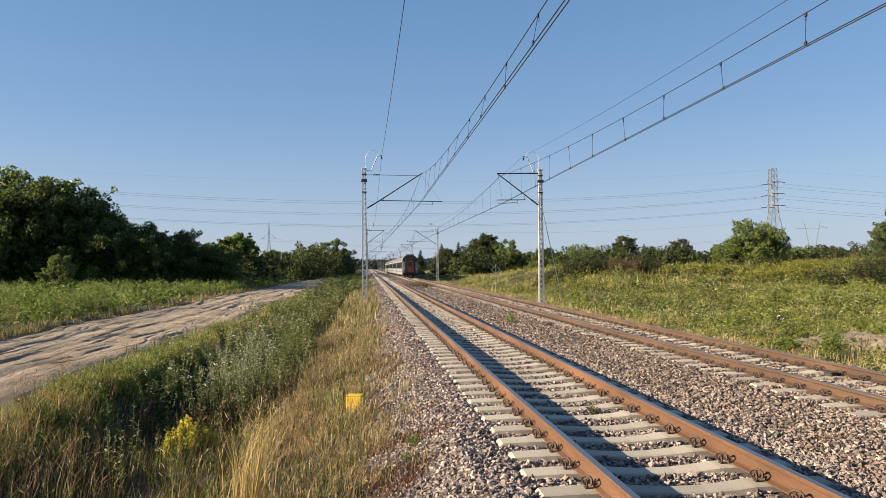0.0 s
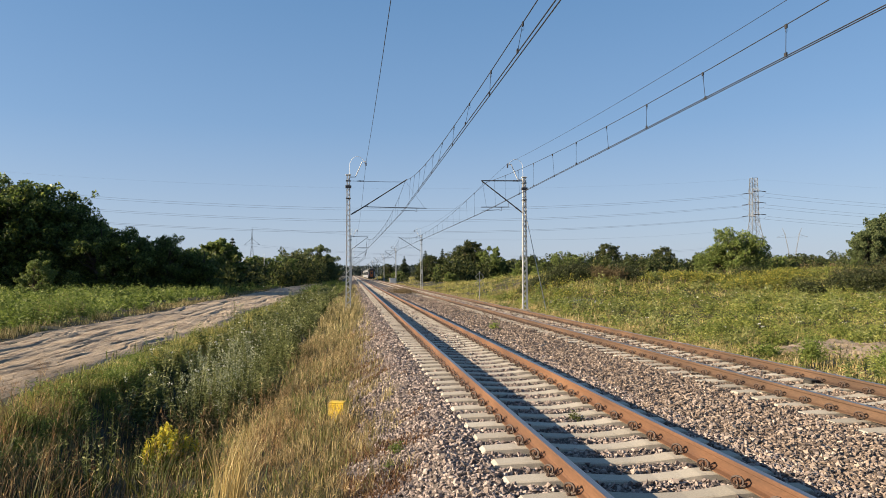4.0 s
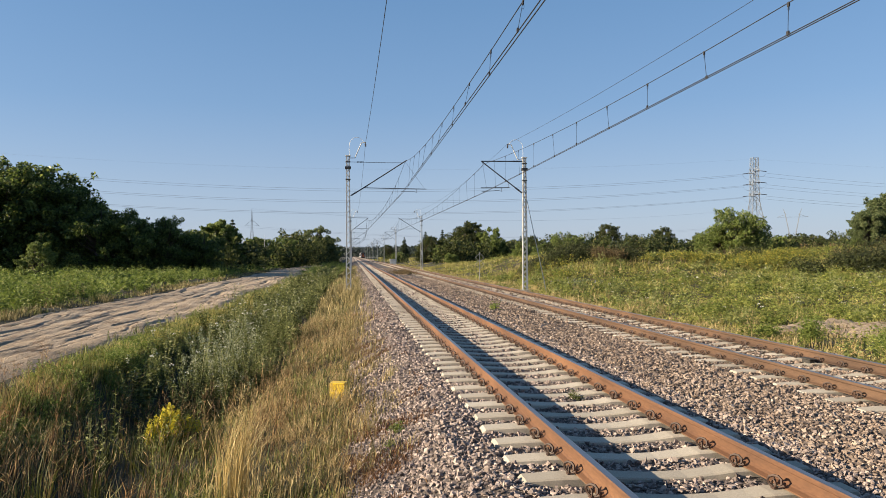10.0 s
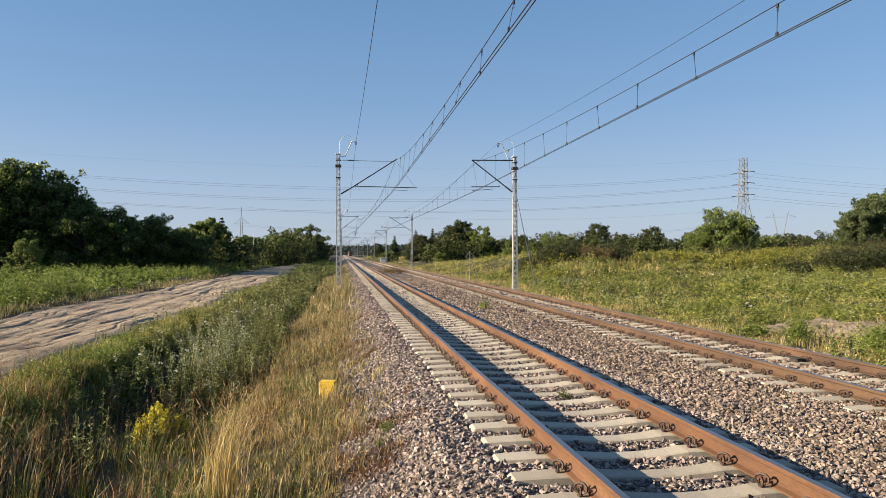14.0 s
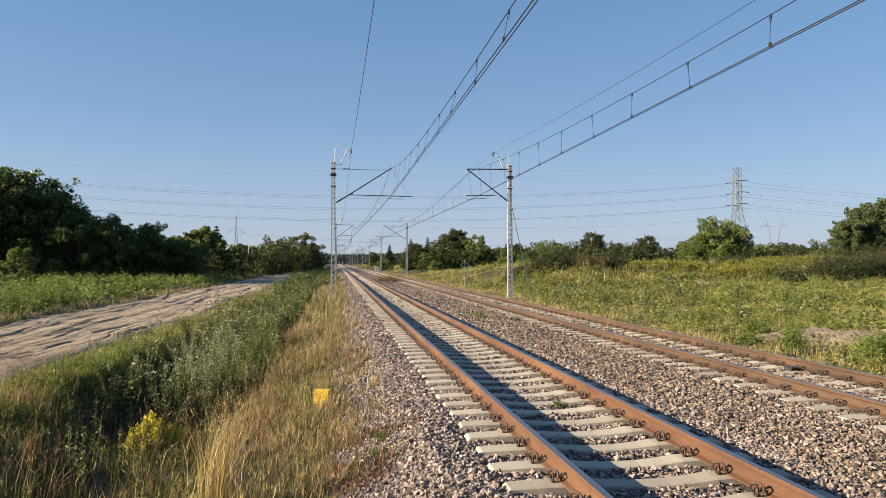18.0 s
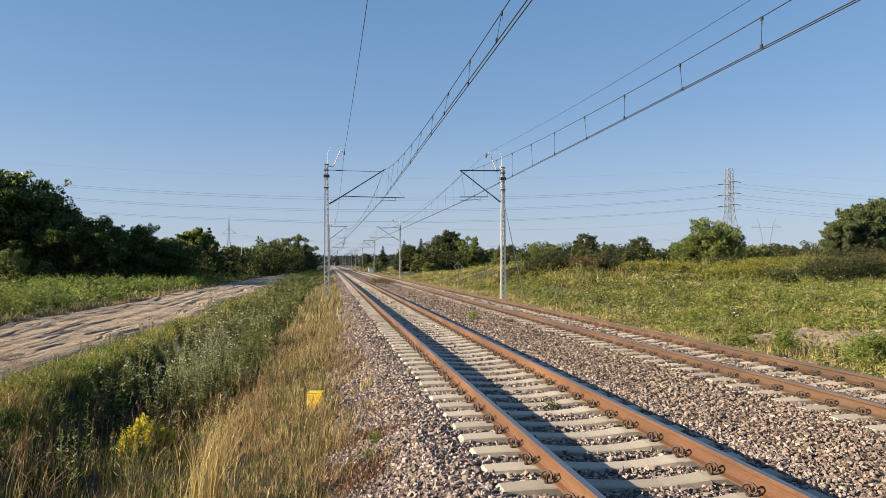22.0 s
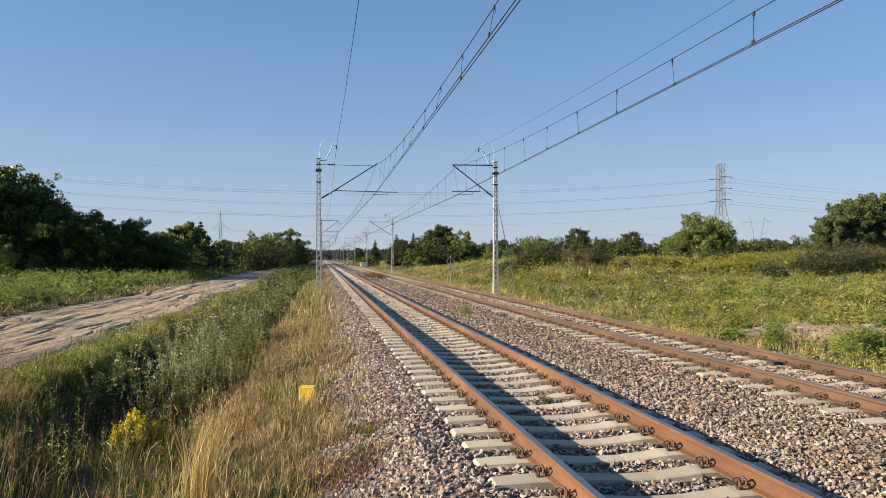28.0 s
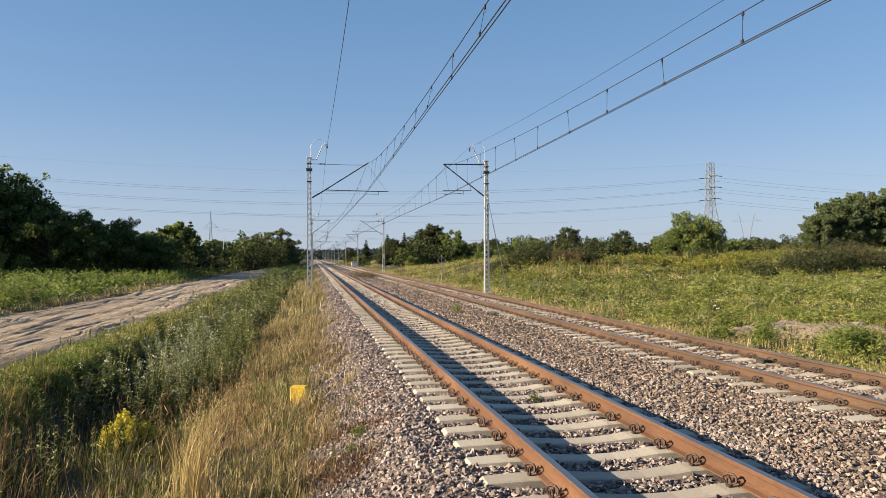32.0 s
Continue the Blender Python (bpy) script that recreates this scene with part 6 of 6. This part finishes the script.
    for x0, x1, y0, y1, n, hh, lf in ((15, 42, 60, 76, 90, 1.2, 0.2), (44, 90, 60, 76, 140, 1.3, 0.22)):
        x, y = scatter(x0, x1, y0, y1, n)
        x, y = kept(x, y, np.clip(lumps(x, y, 0.2, 7) * 2 - 0.7, 0, 1))
        B.append(weeds(x, y, ground_z(x, y) - 0.03, rng.uniform(0.7, 1.2, len(x)) * hh, lf, 40, 0.35))
    B.append(herbs(*scatter(22.2, 25.2, 63.5, 66.5, 60), rng.uniform(1.0, 1.7, 60), 9, 26, 0.2, 0.4, 0.2)[0])
    B.append(bushes(43, 52, 57, 60, 36, 9, 26, 2.3, 0.2, 0.4, None, 0.22)[0])
    growth("withered_weeds", B, M_BROWNWEED, "withered brown dock and thistles on the bank", "weeds")
    growth("dark_thicket", [bushes(x0, x1, y0, y1, n, 11, 22, hh, 0.24, 0.45, None, 0.2)[0] for x0, x1, y0, y1, n, hh in
                            ((41, 46, 54.5, 58.5, 75, 2.3), (46, 66, 55, 62, 140, 2.2), (37.2, 38.8, 55.5, 57, 16, 1.5), (19.0, 22.4, 65, 69, 110, 1.9), (24.6, 26.6, 64, 66, 50, 1.5), (16.4, 18.4, 66, 69, 30, 1.4), (38.5, 40.5, 66, 69, 22, 1.5))], M_THICKET, "dark green thicket of tall weeds on the bank", "weeds")
    straw = lambda x, y: np.clip(lumps(x, y, 0.6, 9) * 1.6 - 0.3, 0.05, 1)
    S = [tufts(11.2, 16, 16, 50, 260, 34, 0.62, 0.014, 0.13, 0.35, lambda x, y: np.clip(lumps(x, y, 0.8, 2) * 3 - 1.7, 0, 1) * bare(x, y)), tufts(9.9, 12.0, 9, 30, 420, 30, 0.36, 0.012, 0.13, 0.75, straw), tufts(9.9, 12.5, 30, 70, 700, 14, 0.55, 0.03, 0.2, prob=straw), tufts(10, 13, 70, 200, 600, 9, 0.6, 0.07, 0.3, prob=straw), tufts(14, 85, 56, 78, 2600, 14, 0.95, 0.045, 0.4, 0.5, lambda x, y: np.clip(lumps(x, y, 0.35, 9) * 2.6 - 1.3, 0.02, 1))]
    growth("straw_grass", S, M_DRY, "straw-coloured grass along the far edge of the ballast")
    pale = [tufts(9.9, 12.8, 10, 32, 520, 30, 0.42, 0.011, 0.14, 0.8, lambda x, y: np.clip(lumps(x, y, 1.3, 9) * 3 - 1.5, 0.02, 1)), tufts(10.0, 13.2, 30, 60, 420, 16, 0.5, 0.026, 0.18, 0.7, straw), tufts(12, 46, 26, 56, 420, 12, 0.55, 0.028, 0.25, 0.6, lambda x, y: np.clip(lumps(x, y, 0.5, 3) * 2.4 - 1.2, 0.02, 1))]
    growth("pale_grass", pale, M_STRAW, "tufts of pale cream-coloured dry grass beside the far track")
    x, y = scatter(14, 60, 22, 62, 520)
    x, y = kept(x, y, lumps(x, y, 0.3, 8))
    c = np.stack([x, y, ground_z(x, y) + rng.uniform(0.35, 0.6, len(x))], 1)
    bx, by = rng.normal(16.6, 0.7, 60), rng.normal(52.5, 1.6, 60)
    c2 = np.stack([bx, by, ground_z(bx, by) + rng.uniform(0.25, 0.5, 60)], 1)
    growth("blue_flowers", [leaf_cloud(c2, np.full(60, 0.16), 420, 0.05, 0.5, 1.0)], M_BFLOWER, "patch of pale blue flowers beyond the track", "flowers")
    growth("meadow_flowers", [leaf_cloud(c, np.full(len(x), 0.10), len(x) * 6, 0.04, 0.25, 1.0)], M_WFLOWER, "scattered white umbels in the meadow", "flowers")


# ---- single things ----
def build_small_things():
    # cable marker beside the ballast
    x, y = -0.235, 12.3
    ob = thing("cable_marker", "short yellow painted cable marker standing in dry grass", "marker post", (x, y, -0.82), -14)
    part("post", Form().box(-0.13, -0.10, 0, 0.13, 0.10, 0.36, 0.012).mesh("post", M_YELLOW), ob)
    part("cover", Form().box(-0.133, -0.103, 0.357, 0.133, 0.103, 0.382, 0.010).mesh("cover", M_YELLOW), ob, "slightly dented yellow cap")
    # flowering goldenrod in the ditch
    gx, gy = -2.72, 11.2
    gold = thing("goldenrod", "single bright yellow flowering goldenrod bush in the ditch", "flower", (gx, gy, float(ground_z(gx, gy))))
    a, b = rng.normal(0, 0.12, 60), rng.normal(0, 0.12, 60)
    hh = rng.uniform(0.42, 0.68, 60) - 0.5 * np.hypot(a, b)
    v, q = weeds(a, b, np.zeros(60), hh, 0.09, 26, 0.07)
    part("leaves", mesh_fast("goldenrod_leaves", v, q, M_GREENWEED), gold, "narrow green leaves")
    c = np.stack([a * 1.15, b * 1.15, hh], 1)
    c = np.concatenate([c + np.array([0, 0, dz]) for dz in (-0.12, -0.06, 0.0)])
    v, q = leaf_cloud(c, np.full(180, 0.042), 5200, 0.024, 1.5, 2.0)
    part("blossom", mesh_fast("goldenrod_blossom", v, q, M_YFLOWER), gold, "bright yellow plumes")
    # clump of tall pale grass
    for cx, cy, n, hh in ((-1.26, 7.75, 150, 1.22),):
        t = thing("grass_clump", "tall clump of pale straw grass beside the ditch", "grass", (cx, cy, float(ground_z(cx, cy)) - 0.02), group="grass clumps")
        x, y = rng.normal(0, 0.10, n), rng.normal(0, 0.10, n)
        v, f = join([blades(x, y, np.zeros(n), rng.uniform(0.5, 1.0, n) * hh, np.full(n, 0.010), 0.17), seed_heads(x[:60], y[:60], np.zeros(60), rng.uniform(0.8, 1.1, 60) * hh, np.full(60, 0.10), 0.16)])
        part("tuft", mesh_fast("clump_blades", v, f, M_STRAW), t)
    # small weeds that grow through the stones
    for cx, cy, s, mat in ((2.91, 9.3, 0.13, M_WEED), (4.93, 24.7, 0.28, M_GREENWEED), (0.55, 8.7, 0.12, M_GREENWEED), (0.42, 8.2, 0.10, M_GREENWEED)):
        t = thing("weed", "small green weed growing through the ballast", "weed", (cx, cy, float(bed_z(cx, cy)) - 0.02), group="ballast weeds")
        n = 14
        v, q = weeds(rng.normal(0, s * 0.35, n), rng.normal(0, s * 0.35, n), np.zeros(n), rng.uniform(0.6, 1.2, n) * s, s * 0.35, 18, s * 0.25)
        part("leaves", mesh_fast("weed_leaves", v, q, mat), t)
    t = thing("brushwood_heap", "low heap of withered brown weeds between the tracks", "brushwood", (5.2, 74.0, -0.28))
    x, y = rng.normal(0, 0.6, 160), rng.normal(0, 1.6, 160)
    v, q = weeds(x, y, np.zeros(160), rng.uniform(0.25, 0.7, 160), 0.16, 16, 0.2)
    part("brushwood", mesh_fast("heap_brushwood", v, q, M_BROWNWEED), t)
    # withered reddish growth on the ballast slope
    x, y = scatter(-0.1, 1.05, 6.5, 26, 46000)
    x, y = kept(x, y, np.clip(lumps(x, y, 1.6, 6) * 3.4 - 2.1, 0, 1) * np.interp(x, [0, 0.5, 1.0], [1, 0.8, 0.2]))
    growth("ballast_grass", [blades(x, y, top_z(x, y) + 0.01, rng.uniform(0.03, 0.08, len(x)), np.full(len(x), 0.012), 1.3)], M_RUST, "withered rust-coloured growth creeping over the stones")
    # bare sand and a leafy bush at the edge of the meadow
    xs, ys = np.linspace(11.9, 19, 40), np.linspace(19.2, 24.5, 30)
    gx, gy = np.meshgrid(xs, ys)
    m = np.clip(1.0 - ((gx - 16.2) / 3.0) ** 2 - ((gy - 21.7) / 1.5) ** 2 + 0.5 * np.sin(gx * 2.9) * np.sin(gy * 2.7 + gx) + 0.5 * (value_noise(gx * 3, gy * 3, 4) - 0.5), -1, 1)
    v = np.stack([gx, gy, ground_z(gx, gy) + np.clip(m, -0.3, 0.25) * 0.6 + np.where(m > -0.1, 0.18 * (value_noise(gx * 1.9, gy * 2.3, 21) - 0.35) + 0.12 * (value_noise(gx * 5, gy * 5, 22) - 0.5), 0)], -1).reshape(-1, 3)
    q = (np.arange(29)[:, None] * 40 + np.arange(39)[None]).ravel()
    tagged(new("sand_bank", mesh_fast("sand_bank", v, np.stack([q, q + 1, q + 41, q + 40], 1), M_SAND, True)), "low bare sand bank at the meadow's edge", "sand", kind="structure")
    for bx, by, bh in ((12.59, 18.6, 0.78), (13.0, 16.0, 0.8), (13.55, 16.2, 0.85), (14.0, 16.5, 0.7), (11.9, 19.6, 0.45)):
        t = thing("bush", "small leafy green bush at the edge of the meadow", "bush", (bx, by, float(ground_z(bx, by))), group="meadow bushes")
        n = 60
        v, q = weeds(rng.normal(0, 0.15, n), rng.normal(0, 0.15, n), np.zeros(n), rng.uniform(0.5, 1.1, n) * bh, 0.075, 46, 0.10, 0, False)
        part("leaves", mesh_fast("bush_leaves", v, q, M_GREENWEED), t)
    growth("sand_grass", [tufts(13.0, 19.2, 20.0, 23.4, 260, 16, 0.26, 0.014, 0.10, 0.7)], M_DRY, "short dry grass tufts scattered over the sand")
    # rail lubricator
    t = thing("rail_box", "small black metal box clamped beside the far rail", "track device", (8.02, 11.9, -0.28))
    part("housing", Form().box(-0.05, -0.11, 0, 0.05, 0.11, 0.09, 0.02).mesh("housing", M_UNDER), t)
    part("lid", Form().box(-0.07, -0.16, 0.085, 0.07, 0.16, 0.105, 0.008).mesh("lid", M_UNDER), t)
    # lineside sign
    t = thing("lineside_sign", "grey post with weathered diamond-shaped sign frames", "sign", (11.4, 64.0, float(ground_z(11.4, 64.0)) - 0.1))
    part("post", Form().tube([(0, 0, 0), (0, 0, 2.95)], 0.035, 8).mesh("post", M_PYLON), t)
    for z in (2.45, 1.85):
        part("frame", Form().tube([(0, -0.05, z + 0.42), (-0.40, -0.05, z), (0, -0.05, z - 0.42), (0.40, -0.05, z), (0, -0.05, z + 0.42)], 0.022, 5).mesh("frame", M_PYLON), t)
    # pale bare trunks at the edge of the wood
    for k, (bx, by, bh) in enumerate(((-17.2, 117.0, 5.6), (-16.4, 119.0, 4.4), (-15.2, 128.0, 6.0))):
        t = thing("dead_birch", "thin pale dead birch trunk without leaves", "tree", (bx, by, float(ground_z(bx, by)) - 0.1), group="dead birches")
        part("trunk", Form().tube([(0, 0, 0), (0.1, 0, bh * 0.5), (0.25 - 0.1 * k, 0.1, bh)], 0.09, 6, 0.03).mesh("trunk", M_GALV), t)
        for i in range(5):
            z = bh * (0.4 + 0.11 * i)
            part("branch", Form().tube([(0.1, 0, z), (0.1 + (-1) ** i * 0.5, 0.2, z + 0.5)], 0.03, 5, 0.01).mesh("branch", M_GALV), t)
    # far house behind the field
    t = thing("house", "distant low house with a red tiled roof behind shrubs", "house", (165.0, 221.0, float(ground_z(165.0, 221.0)) - 0.2), -20)
    part("wall", Form().box(-6, -4, 0, 6, 4, 2.6).mesh("wall", M_CONCRETE), t)
    part("roof", Form().add([(-6.4, -4.4, 2.5), (6.4, -4.4, 2.5), (6.4, 4.4, 2.5), (-6.4, 4.4, 2.5), (-6.4, 0, 4.9), (6.4, 0, 4.9)], [(0, 1, 5, 4), (3, 4, 5, 2), (0, 4, 3), (1, 2, 5), (3, 2, 1, 0)]).mesh("roof", M_TILE), t)
    for i in (-3.5, 0, 3.5):
        part("window", Form().box(i - 0.5, -4.05, 1.2, i + 0.5, -3.95, 2.5).mesh("window", M_WINDOW), t)
    # relay cabinet
    t = thing("relay_cabinet", "pale grey lineside relay cabinet next to a mast", "cabinet", (MAST_XR - 0.75, 176.5, -0.95))
    part("body", Form().box(-0.75, -0.4, 0.1, 0.75, 0.4, 1.7, 0.03).mesh("body", M_GALV), t)
    part("roof", Form().box(-0.82, -0.47, 1.7, 0.82, 0.47, 1.80, 0.02).mesh("roof", M_GALV), t)
    part("plinth", Form().box(-0.8, -0.45, -0.2, 0.8, 0.45, 0.1, 0.02).mesh("plinth", M_CONCRETE), t)
    for s in (-1, 1):
        part("door", Form().box(s * 0.37 - 0.34, -0.42, 0.2, s * 0.37 + 0.34, -0.40, 1.62, 0.01).mesh("door", M_WHITE), t)


# ---- assembly ----
build_ground()
build_road()
BED = build_bed()
build_overhead_line()
build_power_line()
TRAIN = build_train()
build_trees(TREES_LEFT)
build_trees(TREES_RIGHT)
build_trees(TREES_EDGE)
build_far_woods()
build_left_grass()
build_ditch_weeds()
build_field()
build_small_things()
build_track("near_track", AX1, 0.0, PHASE1, "railway track with rust-orange rails on pale concrete sleepers", M_RAIL)
build_track("far_track", AX2, Z2, PHASE2, "second railway track with brown rails on concrete sleepers", M_RAIL_OLD)
build_stones(BED)
build_single_stones(BED)


def motions():
    walk(TRAIN, [(t, pose(AX2, 130.0 + 37.0 * t, Z2)) for t in (0.0, 8.0, 16.0, 24.0, 32.0)])


motions()
